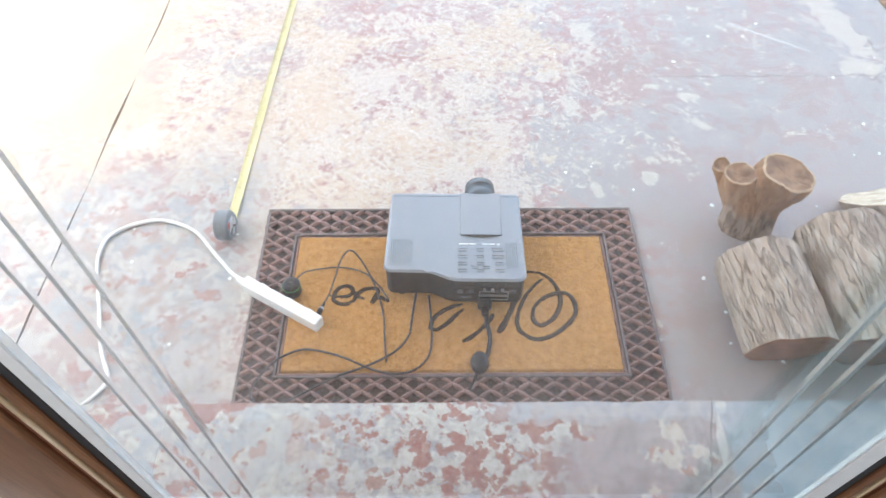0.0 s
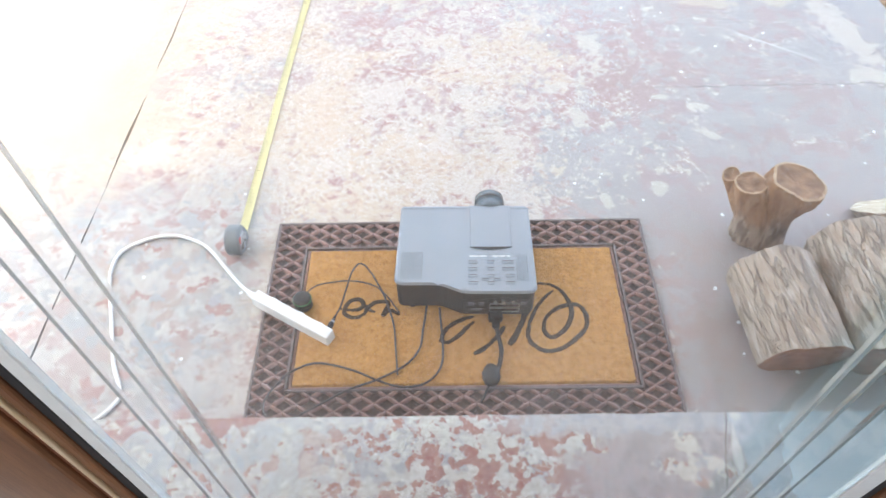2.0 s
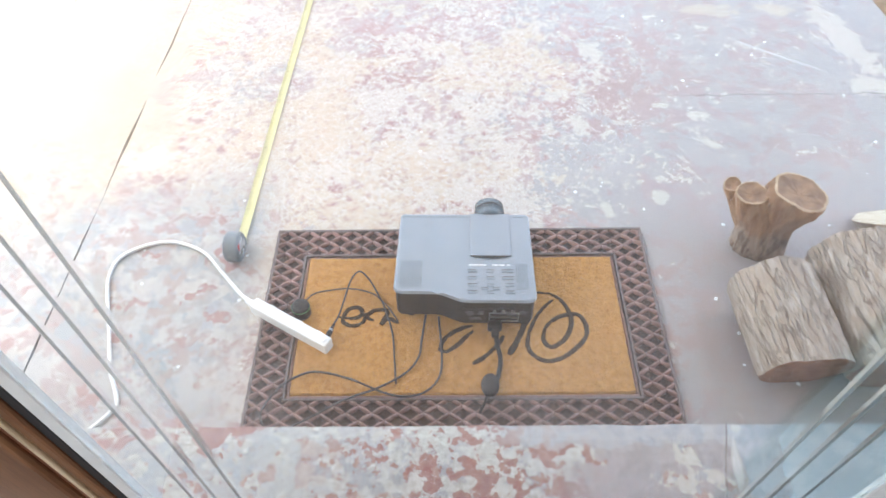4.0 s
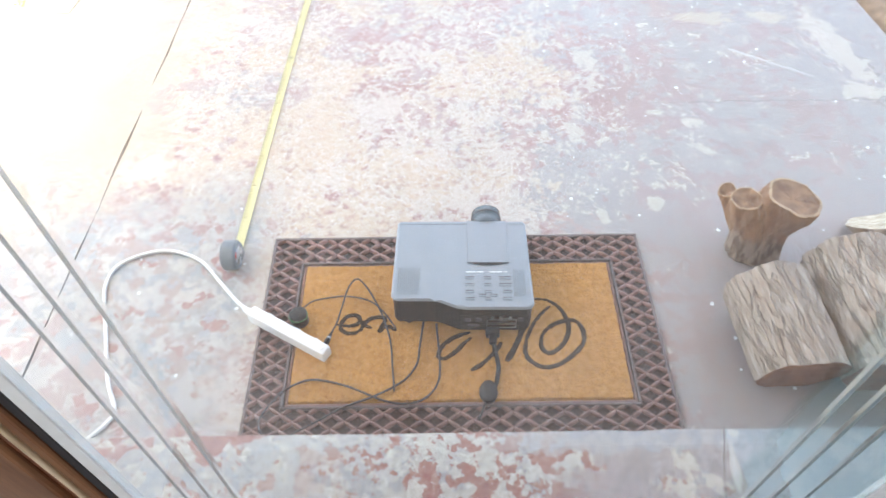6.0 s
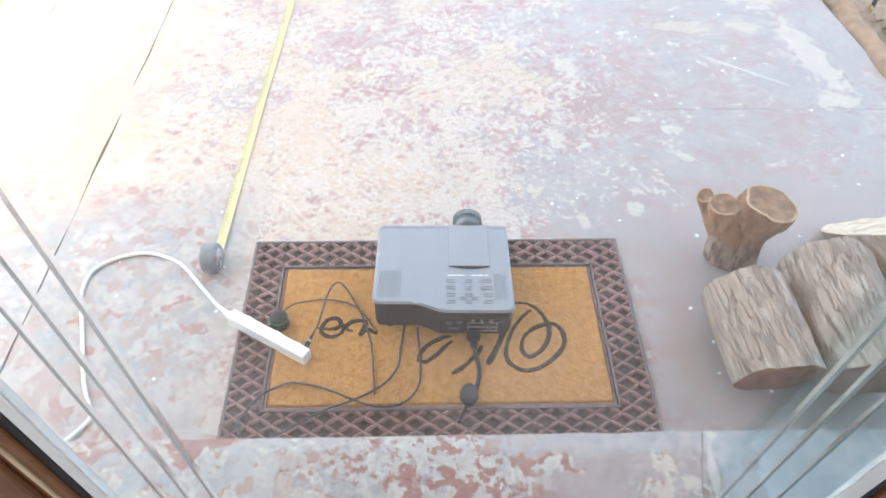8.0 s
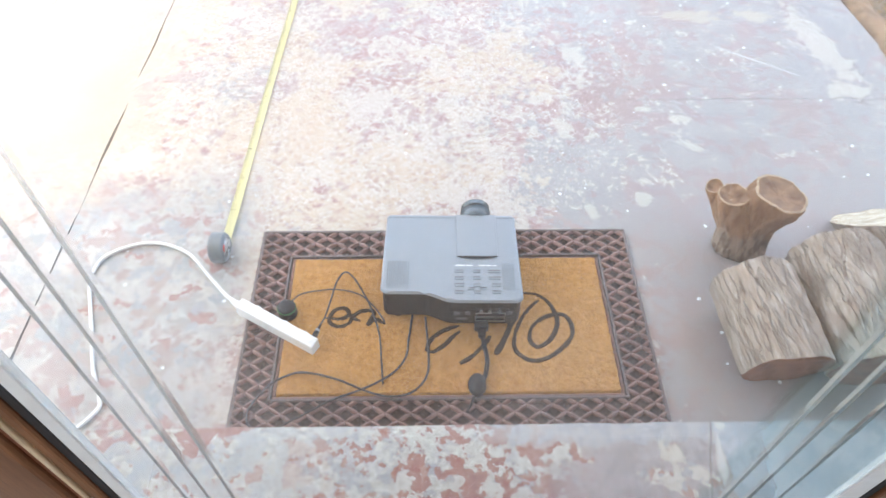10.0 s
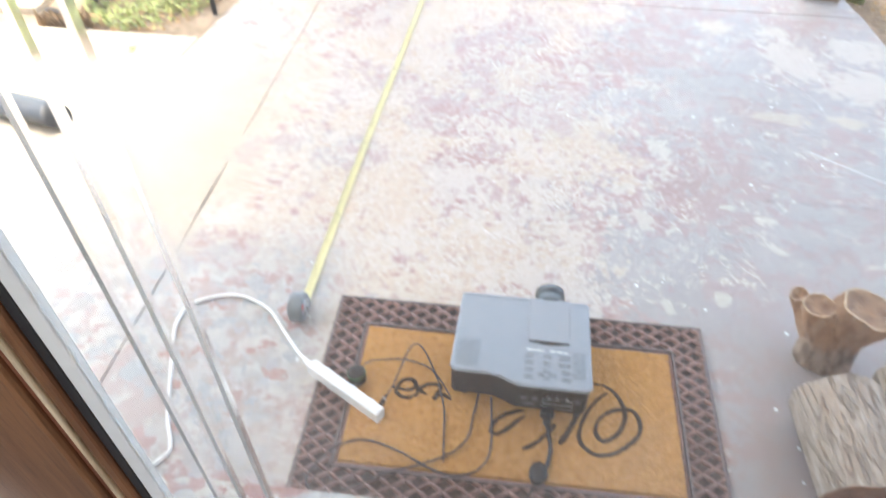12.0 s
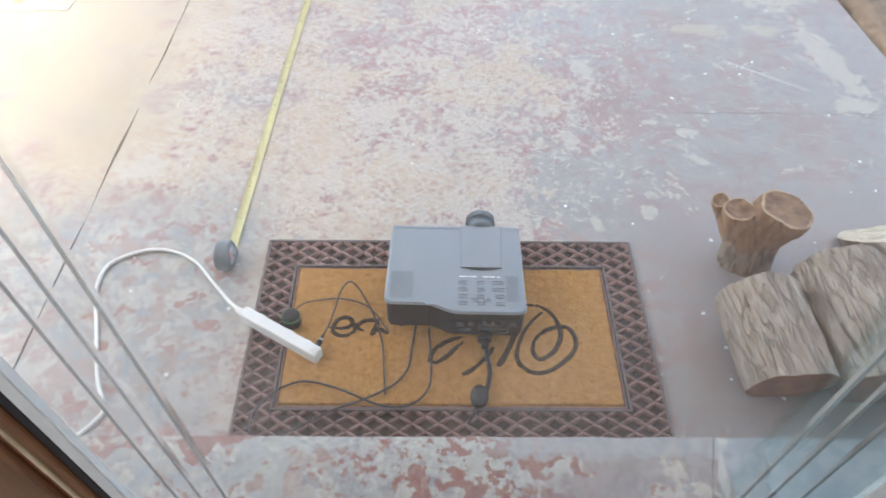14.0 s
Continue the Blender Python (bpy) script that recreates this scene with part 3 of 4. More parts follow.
def worn(x, y0, y1, k):
    """A joint's chipped edge from y0 to y1."""
    n = max(2, int(abs(y1 - y0) / 0.02))
    return [(x + k * (0.0012 + 0.0022 * abs(noise.noise((i * 0.9 + y0 * 7, k * 3.0, 2)))) + 0.004 * noise.noise((i * 0.11, 5, 1)) + 0.0115 * (y0 + (y1 - y0) * i / n + 0.3), y0 + (y1 - y0) * i / n) for i in range(n + 1)]


slab([(1.252, -0.72), (1.246, 0.5), (1.176, 1.54)] + worn(XJ, 1.54, -0.72, 1), "porch")
slab([(1.176, 1.543), (1.135, 1.80), (1.04, YF - 0.045), (0.60, YF)] + worn(XJ, YF, 1.543, 1), "porch")
slab([(-3.2, -0.72)] + worn(XJ, -0.72, YF, -1) + [(-1.02, YF), (-1.128, 0.915), (-3.2, 0.909)], "porch")
part("slab", prism([(-3.2, 0.917), (-1.134, 0.923), (-1.120, 1.104), (-3.2, 1.110)], -0.14, -0.002, 0.004, 1), "walk", porch)
part("slab", prism([(-3.2, 1.22), (-1.78, 1.24), (-1.80, 2.6), (-3.2, 2.6)], -0.14, -0.002, 0.004, 1), "walk", porch)

step_bm = bmesh.new()
bmesh.ops.create_grid(step_bm, x_segments=120, y_segments=12, size=0.5)
for v in step_bm.verts:
    v.co.x *= 3.0
    v.co.y = -0.474 - (0.5 - v.co.y) * 0.33
    v.co.z = 0.066
    if v.co.y > -0.476:
        v.co.z -= 0.004
        v.co.y += 0.003 * noise.noise((v.co.x * 16, 0, 3))
front = [e for e in step_bm.edges if e.is_boundary]
ret = bmesh.ops.extrude_edge_only(step_bm, edges=front)
for v in ret["geom"]:
    if isinstance(v, bmesh.types.BMVert):
        v.co.z = -0.05
tagged(part("door_step", step_bm, "sill"), "raised concrete door step with flaking red and white paint", "step", kind="structure")


# ---- house: wall with the doorway, room behind, porch roof ----
DOOR_L, DOOR_R, DOOR_TOP = -0.47, 0.535, 2.12
def wall_with_opening():
    bm = bmesh.new()
    box(bm, -3.2, DOOR_L, -0.97, -0.775, -0.1, 2.6)
    box(bm, DOOR_R, 3.0, -0.97, -0.775, -0.1, 2.6)
    box(bm, DOOR_L, DOOR_R, -0.97, -0.775, DOOR_TOP, 2.6)
    return tagged(part("wall_north", bm, "wall"), "plain painted house wall with a doorway", "wall", kind="structure")


wall_with_opening()
# back wall lies out of view; its opening is added for the fill lamp
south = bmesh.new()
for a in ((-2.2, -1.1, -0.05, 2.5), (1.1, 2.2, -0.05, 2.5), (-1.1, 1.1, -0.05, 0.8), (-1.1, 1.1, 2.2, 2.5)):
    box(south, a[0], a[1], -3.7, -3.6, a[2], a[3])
tagged(part("wall_south", south, "room"), "unseen room wall with an opening added for fill light", "wall", kind="structure")
# area lamp added to brighten the inner side of the door
room_fill = new("room_fill_lamp", bpy.data.lights.new("room_fill_lamp", "AREA"))
room_fill.data.shape, room_fill.data.size, room_fill.data.size_y, room_fill.data.energy = "RECTANGLE", 2.2, 1.4, 7
room_fill.data.color = (0.97, 0.98, 1.0)
room_fill.matrix_world = look((0, -3.65, 1.5), (0, 0, 1.2))
tagged(part("wall_west", block(-2.3, -2.2, -3.7, -0.97, -0.05, 2.5), "room"), "plain room wall", "wall", kind="structure")
tagged(part("wall_east", block(2.2, 2.3, -3.7, -0.97, -0.05, 2.5), "room"), "plain room wall", "wall", kind="structure")
tagged(part("ceiling", block(-2.3, 2.3, -3.7, -0.97, 2.5, 2.6), "room"), "plain room ceiling", "ceiling", kind="structure")
tagged(part("floor", block(-2.3, 2.3, -3.7, -0.81, -0.06, 0.03), "roomfloor"), "dark wooden room floor", "floor", kind="structure")
tagged(part("porch_roof", block(ROOF_X0, 1.75, -0.97, ROOF_Y1, 2.6, 2.72), "soffit"), "flat white painted porch roof", "roof", kind="structure")

# ---- glazed door ----
GL, GR, Z0, Z1, GY = -0.3085, 0.3865, 0.24, 1.98, -0.735
door = thing("door_1", "closed wooden door with one tall grooved glass pane", "door", (-0.0095, 0.0245, 0.0), kind="structure")


def pane():
    """Float glass with three V-cut grooves along each side."""
    front = []
    for c in (-0.2625, -0.2400, -0.2160, 0.2730, 0.2990, 0.3310):
        deep, half = (0.0009, 0.0037) if c < 0 else (0.0009, 0.0044)
        front += [(c - half, GY), (c, GY - deep), (c + half, GY)]
    outline = [(GL - 0.008, GY - 0.005), (GR + 0.008, GY - 0.005), (GR + 0.008, GY)] + front[::-1] + [(GL - 0.008, GY)]
    ob = part("pane", lean(prism(outline, Z0 - 0.008, Z1 + 0.008)), "glass", door, "clear glass pane with vertical bevelled grooves")
    ob.data.materials.append(M["cutglass"])
    for f in ob.data.polygons:
        if 0.05 < abs(f.normal.x) < 0.9:
            f.material_index = 1
    ob.visible_shadow = False
    return ob


pane()


def upright(name, x0, x1, y0, y1, material, bevel=0.002, label=""):
    return part(name, lean(block(x0, x1, y0, y1, 0.05, 2.10, bevel=bevel)), material, door, label)


for sgn, edge, bead in ((-1, GL, 0.0125), (1, GR, 0.0230)):
    def span(a, b):
        return (edge + a, edge + b) if sgn > 0 else (edge - b, edge - a)
    upright("glazing_bead", *span(0.0, bead), GY - 0.0085, GY - 0.0055, "bead", 0.0012, "white glazing bead")
    upright("seal", *span(bead + 0.0002, bead + 0.0095), GY - 0.0085, GY - 0.004, "gasket", 0.0012, "black rubber seal")
    upright("stile", *span(bead + 0.0097, bead + 0.0215), GY - 0.0125, GY + 0.0012, "doorwood", 0.003)
    # narrow cream strip, paler than the pieces on both sides
    upright("edge_strip", *span(bead + 0.0217, bead + 0.0265), GY - 0.015, GY + 0.0012, "creamwood", 0.002, "pale bare wood edge")
    upright("stop", *span(bead + 0.0267, bead + 0.0315), GY - 0.0135, GY + 0.0012, "redwood", 0.0015, "dark red stop moulding")
    upright("jamb", *span(bead + 0.0317, 0.152), GY - 0.020, GY + 0.0012, "doorwood", 0.004)
    upright("outer_stile", *span(bead + 0.005, 0.152), GY + 0.0015, GY + 0.02, "bead", 0.002, "white outer frame")
# sheet added before the pane to carry the painted teal reflection
sheet_bm = bmesh.new()
sheet_v = [sheet_bm.verts.new(q) for q in ((0.225, GY - 0.0072, Z0 + 0.002), (GR - 0.0005, GY - 0.0072, Z0 + 0.002), (GR - 0.0005, GY - 0.0072, Z1 - 0.002), (0.225, GY - 0.0072, Z1 - 0.002))]
sheet_bm.faces.new(sheet_v)
reflection_sheet = part("reflection_sheet", lean(sheet_bm), "tint", door, "teal sheet added for the reflection along the glass edge")
reflection_sheet.visible_shadow = False
lining = bmesh.new()
box(lining, 0.506, 0.530, -0.955, -0.776, 0.05, 2.10, 0.002, 1)
for k in range(3):
    box(lining, 0.499, 0.5058, -0.820 - 0.045 * k, -0.800 - 0.045 * k, 0.05, 2.10, 0.003, 2)
part("jamb_lining", lean(lining), "lining", door, "pale painted jamb lining with ribs")
for z0, z1 in ((0.052, Z0), (Z1, 2.10)):
    part("rail", lean(block(GL, GR, GY - 0.02, GY + 0.018, z0, z1, bevel=0.003)), "doorwood", door)


# ---- door mat ----
MW, ML, MH = 0.762, 0.470, 0.012


def door_mat():
    mat = thing("door_mat", "coir door mat in a brown rubber frame, against the step", "door mat", (0, -ML / 2, 0))
    hx, hy, bx, by = MW / 2, ML / 2, 0.0750, 0.0805
    # base coloured near black to paint the shade between the lattice bars
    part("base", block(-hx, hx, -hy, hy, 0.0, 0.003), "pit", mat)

    def ring(name, ax, ay, w, z, material):
        bm = bmesh.new()
        box(bm, -ax, ax, ay - w, ay, 0.0031, z, 0.0012, 1), box(bm, -ax, ax, -ay, -ay + w, 0.0031, z, 0.0012, 1)
        box(bm, -ax, -ax + w, -ay + w, ay - w, 0.0031, z, 0.0012, 1), box(bm, ax - w, ax, -ay + w, ay - w, 0.0031, z, 0.0012, 1)
        return part(name, bm, material, mat)
    ring("outer_rim", hx, hy, 0.0055, 0.011, "rim")
    ring("inner_rim", hx - bx + 0.011, hy - by + 0.011, 0.0045, 0.013, "rim")
    ring("inner_lip", hx - bx + 0.005, hy - by + 0.005, 0.005, 0.009, "rubber")
    # lattice of short raised bars, crossing in diamonds
    bm = bmesh.new()
    dx, dy = 0.0450, 0.0290
    nx, ny = int(hx / dx) + 2, int(hy / dy) + 2
    ix, iy, ox, oy = hx - bx + 0.011, hy - by + 0.011, hx - 0.0055, hy - 0.0055

    def inside(x, y):
        return (abs(x) < ox and abs(y) < oy) and not (abs(x) < ix and abs(y) < iy)
    for i in range(-2 * nx, 2 * nx):
        for j in range(-2 * ny, 2 * ny):
            for s in (1, -1):
                # a bar from one crossing to the next
                x0, y0 = i * dx / 2, j * dy / 2
                if (i + j) % 2:
                    continue
                x1, y1 = x0 + dx / 2, y0 + s * dy / 2
                if not inside((x0 + x1) / 2, (y0 + y1) / 2):
                    continue
                d = Vector((x1 - x0, y1 - y0, 0))
                a = Vector((x0, y0, 0))
                side = Vector((-d.y, d.x, 0)).normalized()
                rows = []
                for u, w, h in ((-0.04, 0.0022, 0.0076), (0.25, 0.0034, 0.0098), (0.5, 0.0038, 0.0112), (0.75, 0.0034, 0.0098), (1.04, 0.0022, 0.0076)):
                    c = a + d * u
                    rows.append([bm.verts.new(c + side * w + Vector((0, 0, 0.0031))), bm.verts.new(c + side * w * 0.45 + Vector((0, 0, h))),
                                 bm.verts.new(c - side * w * 0.45 + Vector((0, 0, h))), bm.verts.new(c - side * w + Vector((0, 0, 0.0031)))])
                for p, q in zip(rows, rows[1:]):
                    for k in range(3):
                        bm.faces.new((p[k], p[k + 1], q[k + 1], q[k]))
                bm.faces.new(rows[0]), bm.faces.new(rows[-1][::-1])
    tagged(part("lattice", bm, "rubber", mat, "brown rubber lattice of crossing bars", True), kind="stuff")
    # coir pile, uneven and slightly ragged at the edge
    bm = bmesh.new()
    bmesh.ops.create_grid(bm, x_segments=330, y_segments=170, size=1.0)
    cx, cy = hx - bx - 0.0005, hy - by - 0.0005
    for v in bm.verts:
        e = max(abs(v.co.x), abs(v.co.y))
        v.co.x *= cx
        v.co.y *= cy
        if e > 0.999:
            v.co.z = 0.0032
        else:
            v.co.z = 0.0135 + 0.0016 * noise.noise(v.co * 160) + 0.0012 * noise.noise(v.co * 420) + 0.0015 * noise.noise(v.co * 22)
            v.co.x += 0.0012 * noise.noise(v.co * 300 + Vector((5, 0, 0)))
            v.co.y += 0.0012 * noise.noise(v.co * 300 + Vector((0, 9, 0)))
    part("coir_pile", bm, "coir", mat, "golden brown coir pile", smooth=True)
    # worn script lettering
    z = 0.0131
    strokes = [
        (0.0050, [(0.149, 0.064), (0.175, 0.060), (0.197, 0.040), (0.208, 0.009), (0.206, -0.016), (0.191, -0.044), (0.169, -0.060), (0.156, -0.054), (0.153, -0.035), (0.163, -0.012), (0.186, 0.006), (0.214, 0.013),
                  (0.229, 0.004), (0.235, -0.018), (0.229, -0.043), (0.204, -0.069), (0.177, -0.086), (0.150, -0.089), (0.129, -0.075), (0.122, -0.054), (0.127, -0.029), (0.142, 0.004), (0.161, 0.030), (0.179, 0.047)]),
        (0.0064, [(0.128, 0.010), (0.113, -0.026), (0.099, -0.055), (0.086, -0.076)]),
        (0.0050, [(0.079, -0.035), (0.067, -0.054), (0.053, -0.070), (0.037, -0.084), (0.020, -0.094)]),
        (0.0050, [(0.022, -0.012), (0.002, -0.018), (-0.020, -0.031), (-0.035, -0.048), (-0.038, -0.065), (-0.027, -0.069), (-0.008, -0.055), (0.008, -0.038), (0.023, -0.024)]),
        (0.0046, [(-0.118, -0.006), (-0.135, 0.004), (-0.150, -0.006), (-0.140, 0.022), (-0.165, 0.024), (-0.178, 0.010), (-0.165, 0.000)]),
        (0.0046, [(-0.182, 0.018), (-0.186, -0.004), (-0.207, -0.011), (-0.224, 0.002), (-0.216, 0.026), (-0.196, 0.031), (-0.188, 0.016), (-0.205, 0.006), (-0.235, 0.010)]),
    ]
    for wide, pts in strokes:
        part("lettering", tube([(x, y, z) for x, y in pts], wide, 6, 0.5, 8, taper=True), "ink", mat, "black dyed script stroke")
    return mat


door_mat()


# ---- projector ----
def projector():
    p = thing("projector", "blue-grey video projector with a keypad, standing on the mat", "projector", (0.008, -0.142, 0.0137), -1.0)
    w, back = 0.130, 0.101

    def outline(g):
        """The plan, with a front edge that swings outwards on one side."""
        front = []
        for k in range(25):
            x = -w + 0.012 + (2 * w - 0.024) * k / 24
            u = min(1.0, max(0.0, (x + 0.055) / 0.06))
            front.append((x, -0.090 - 0.019 * u * u * (3 - 2 * u) - g))
        r = 0.010
        out = [(-w - g, front[0][1] + r), (-w + 0.004 - g, front[0][1] + 0.004)] + front
        out += [(w - 0.004 + g, front[-1][1] + 0.004), (w + g, front[-1][1] + r)]
        out += [(w + g - 0.004, back - 0.006 + g), (w + g - 0.010, back + g), (-w - g + 0.010, back + g), (-w - g + 0.004, back - 0.006 + g)]
        return out
    part("top_shell", prism(outline(0.0), 0.078, 0.087, 0.005, 3), "shell", p, smooth=False)
    part("lower_body", prism(outline(-0.003), 0.010, 0.0778), "dark", p, "charcoal lower body")
    for x in (-0.10, 0.10):
        for y in (-0.075, 0.085):
            part("foot", lathe([(0.008, 0.0), (0.009, 0.001), (0.009, 0.0098)], 14), "dark", p).location = (x, y, 0)
    # lens cover lid with a curved lip
    lip = [(0.010 + 0.078 * k / 12, -0.009 - 0.006 * math.sin(math.pi * k / 12)) for k in range(13)]
    lid = part("lens_lid", prism([(0.010, 0.099), (0.010, -0.008)] + lip[1:-1] + [(0.088, -0.008), (0.088, 0.099)], 0.0872, 0.0892, 0.0012, 1), "lid", p)
    lipbm = prism(lip + [(0.088, -0.0085), (0.010, -0.0085)], 0.0893, 0.0905, 0.0004, 1)
    part("finger_grip", lipbm, "dark", lid, "dark curved finger grip")
    part("seam", block(-0.122, 0.011, 0.0905, 0.0918, 0.0871, 0.0874), "grille", p)
    part("seam", block(0.0905, 0.122, 0.0905, 0.0918, 0.0871, 0.0874), "grille", p)
    # lens at the far side
    m = Matrix.Translation((0.050, 0.0965, 0.066)) @ Matrix.Rotation(radians(-90), 4, "X")
    lens = part("lens_barrel", lathe([(0.0275, 0.0), (0.0275, 0.014), (0.0265, 0.015), (0.0265, 0.022), (0.0290, 0.0235), (0.0290, 0.040), (0.0265, 0.041), (0.0245, 0.0405), (0.023, 0.034)], 40, m=m), "barrel", p, "black focusing lens barrel", True)
    part("front_lens", lathe([(0.022, 0.0342), (0.017, 0.0375), (0.009, 0.0392), (0.002, 0.0398)], 30, m=m), "lens", lens, smooth=True)
    part("focus_ring", lathe([(0.0295, 0.025), (0.0298, 0.026), (0.0298, 0.028), (0.0295, 0.029)], 40, m=m), "dark", lens)
    # keypad
    zt = 0.0872
    keys = [(0.014, 0.0082), (0.047, 0.0066), (0.079, 0.0108)]
    for i, (x, wd) in enumerate(keys):
        for j in range(4):
            if i == 1 and j > 1:
                continue
            y, sx, half = -0.0440 - 0.0160 * j, x + (0.003 if i == 2 and j > 1 else 0.0), wd - (0.0026 if i == 2 and j > 1 else 0.0)
            b = part("button", block(sx - half, sx + half, y - 0.0034, y + 0.0016, zt, zt + 0.0022, bevel=0.0008, seg=1), "key", p)
            # dark strip drawn as the shadow line along the key's far edge
            part("button_shade", block(sx - half, sx + half, y + 0.0018, y + 0.0036, zt - 0.0002, zt + 0.0014), "button", b)
    for x, y in ((0.047, -0.0765), (0.047, -0.0925), (0.0365, -0.0845), (0.0575, -0.0845)):
        b = part("arrow_button", block(x - 0.0064, x + 0.0064, y - 0.0030, y + 0.0016, zt, zt + 0.0022, bevel=0.0008, seg=1), "key", p)
        # shadow line drawn as a dark strip here too
        part("button_shade", block(x - 0.0064, x + 0.0064, y + 0.0018, y + 0.0034, zt - 0.0002, zt + 0.0014), "button", b)
    for a, b in ((0.008, 0.025), (0.027, 0.040), (0.051, 0.062), (0.064, 0.074), (0.078, 0.084)):
        part("status_print", block(a, b, -0.0305, -0.0280, zt - 0.0004, zt + 0.0004), "mark", p, "white printed bar")
    # loudspeaker and fan grilles of narrow slots
    for x0, x1, y0, y1 in ((-0.120, -0.079, -0.082, -0.018), (0.093, 0.118, -0.086, -0.026)):
        g = part("grille", block(x0, x1, y0, y1, zt - 0.0008, zt + 0.0001), "shell", p)
        k = 0
        bm = bmesh.new()
        y = y0 + 0.001
        while y < y1 - 0.001:
            x = x0 + 0.001
            while x < x1 - 0.002:
                box(bm, x, x + 0.0024, y, y + 0.0011, zt, zt + 0.0003)
                x += 0.0038
            y += 0.0024
        tagged(part("slots", bm, "grille", g, "rows of narrow slots"), kind="stuff")
    # connector panel facing the house
    yp = -0.1065
    pan = part("connector_panel", block(-0.005, 0.122, yp - 0.0005, yp + 0.002, 0.016, 0.056, bevel=0.001, seg=1), "dark", p)
    for x, z, a, h in ((0.010, 0.045, 0.006, 0.005), (0.030, 0.046, 0.005, 0.005), (0.082, 0.046, 0.008, 0.004), (0.106, 0.047, 0.006, 0.005), (0.020, 0.028, 0.011, 0.003)):
        part("socket", block(x - a, x + a, yp - 0.003, yp - 0.0006, z - h, z + h, bevel=0.001, seg=1), "button", pan)
    for z in (0.026, 0.040):
        fr = bmesh.new()
        box(fr, 0.045, 0.100, yp - 0.0024, yp - 0.0006, z + 0.0045, z + 0.0060), box(fr, 0.045, 0.100, yp - 0.0024, yp - 0.0006, z - 0.0060, z - 0.0045)
        box(fr, 0.045, 0.0465, yp - 0.0024, yp - 0.0006, z - 0.0044, z + 0.0044), box(fr, 0.0985, 0.100, yp - 0.0024, yp - 0.0006, z - 0.0044, z + 0.0044)
        part("port_frame", fr, "metal", pan, "bright metal port frame")
    for x in (0.055, 0.070, 0.088):
        part("jack", lathe([(0.0032, 0), (0.0032, 0.004)], 12, m=Matrix.Translation((x, yp, 0.0515)) @ Matrix.Rotation(radians(90), 4, "X")), "metal", pan)
    return p


projector()


# ---- power strip, leads and tape ----
def power_strip():
    ang = math.degrees(math.atan2(-0.098, 0.160))
    s = thing("power_strip", "white plastic power strip lying half on the mat", "power strip", (-0.318, -0.252, 0.0118), ang)
    part("housing", block(-0.090, 0.090, -0.0115, 0.0115, 0.0, 0.028, bevel=0.003, seg=3), "white", s)
    part("seam", block(-0.087, 0.087, -0.0118, -0.0114, 0.016, 0.0168), "clear", s)
    for x in (-0.050, 0.015, 0.060):
        o = part("outlet", lathe([(0.0115, 0.0), (0.0115, 0.0012)], 24, m=Matrix.Translation((x, 0.0116, 0.0145)) @ Matrix.Rotation(radians(-90), 4, "X")), "white", s)
        for dx, dz in ((-0.005, 0.003), (0.005, 0.003), (0.0, -0.005)):
            part("slot", block(x + dx - 0.0012, x + dx + 0.0012, 0.0128, 0.0132, 0.0145 + dz - 0.002, 0.0145 + dz + 0.002), "dark", o)
    part("switch", block(0.074, 0.083, -0.005, 0.005, 0.0281, 0.030, bevel=0.001, seg=1), "white", s)
    part("strain_relief", lathe([(0.0075, 0.0), (0.0065, 0.012), (0.0045, 0.020)], 16, m=Matrix.Translation((-0.0895, 0.0, 0.015)) @ Matrix.Rotation(radians(-90), 4, "Y")), "white", s)
    return s


power_strip()


def mains_plug():
    s = thing("mains_plug", "black mains plug with a green rim beside the power strip", "plug", (-0.303, -0.2165, 0.0118), -31)
    part("plug_body", lathe([(0.016, 0.0), (0.0175, 0.003), (0.0175, 0.024), (0.0160, 0.028), (0.010, 0.029)], 24), "dark", s, smooth=True)
    part("plug_rim", lathe([(0.0178, 0.0222), (0.0180, 0.0226), (0.0180, 0.0240), (0.0176, 0.0244)], 24), "green", s, "green rim")
    return s


mains_plug()


def appliance_plug():
    s = thing("lead_plug", "small dark plug with a pale collar in the power strip's side", "plug", (-0.248, -0.281, 0.026))
    m = Vector((0.42, 0.90, 0.25)).to_track_quat("Z", "Y").to_matrix().to_4x4()
    part("plug_body", lathe([(0.0040, 0.0), (0.0050, 0.003), (0.0050, 0.012), (0.0044, 0.016)], 16, m=m), "dark", s, smooth=True)
    part("collar", lathe([(0.0043, 0.0161), (0.0038, 0.0200)], 16, m=m), "clear", s, "pale grey collar")
    part("boot", lathe([(0.0033, 0.0201), (0.0020, 0.0300)], 12, m=m), "dark", s)
    return s


appliance_plug()


def lead(name, pts, r, material, label, cat="cable", n=8):
    """A loose lead; its points carry the height of its middle."""
    return tagged(part(name, tube(pts, r, n, steps=10), material, smooth=True), label, cat)


lead("extension_cord", [(-0.400, -0.200, 0.030), (-0.430, -0.170, 0.014), (-0.474, -0.117, 0.006), (-0.529, -0.056, 0.005), (-0.596, -0.027, 0.005), (-0.653, -0.034, 0.005),
                        (-0.700, -0.066, 0.005), (-0.709, -0.110, 0.005), (-0.701, -0.152, 0.005), (-0.674, -0.231, 0.005), (-0.640, -0.332, 0.005), (-0.612, -0.388, 0.005),
                        (-0.612, -0.412, 0.005), (-0.648, -0.455, 0.006), (-0.70, -0.4685, 0.006), (-0.80, -0.468, 0.006)], 0.0038, "white", "white extension cord looping over the porch floor")
T = 0.0185
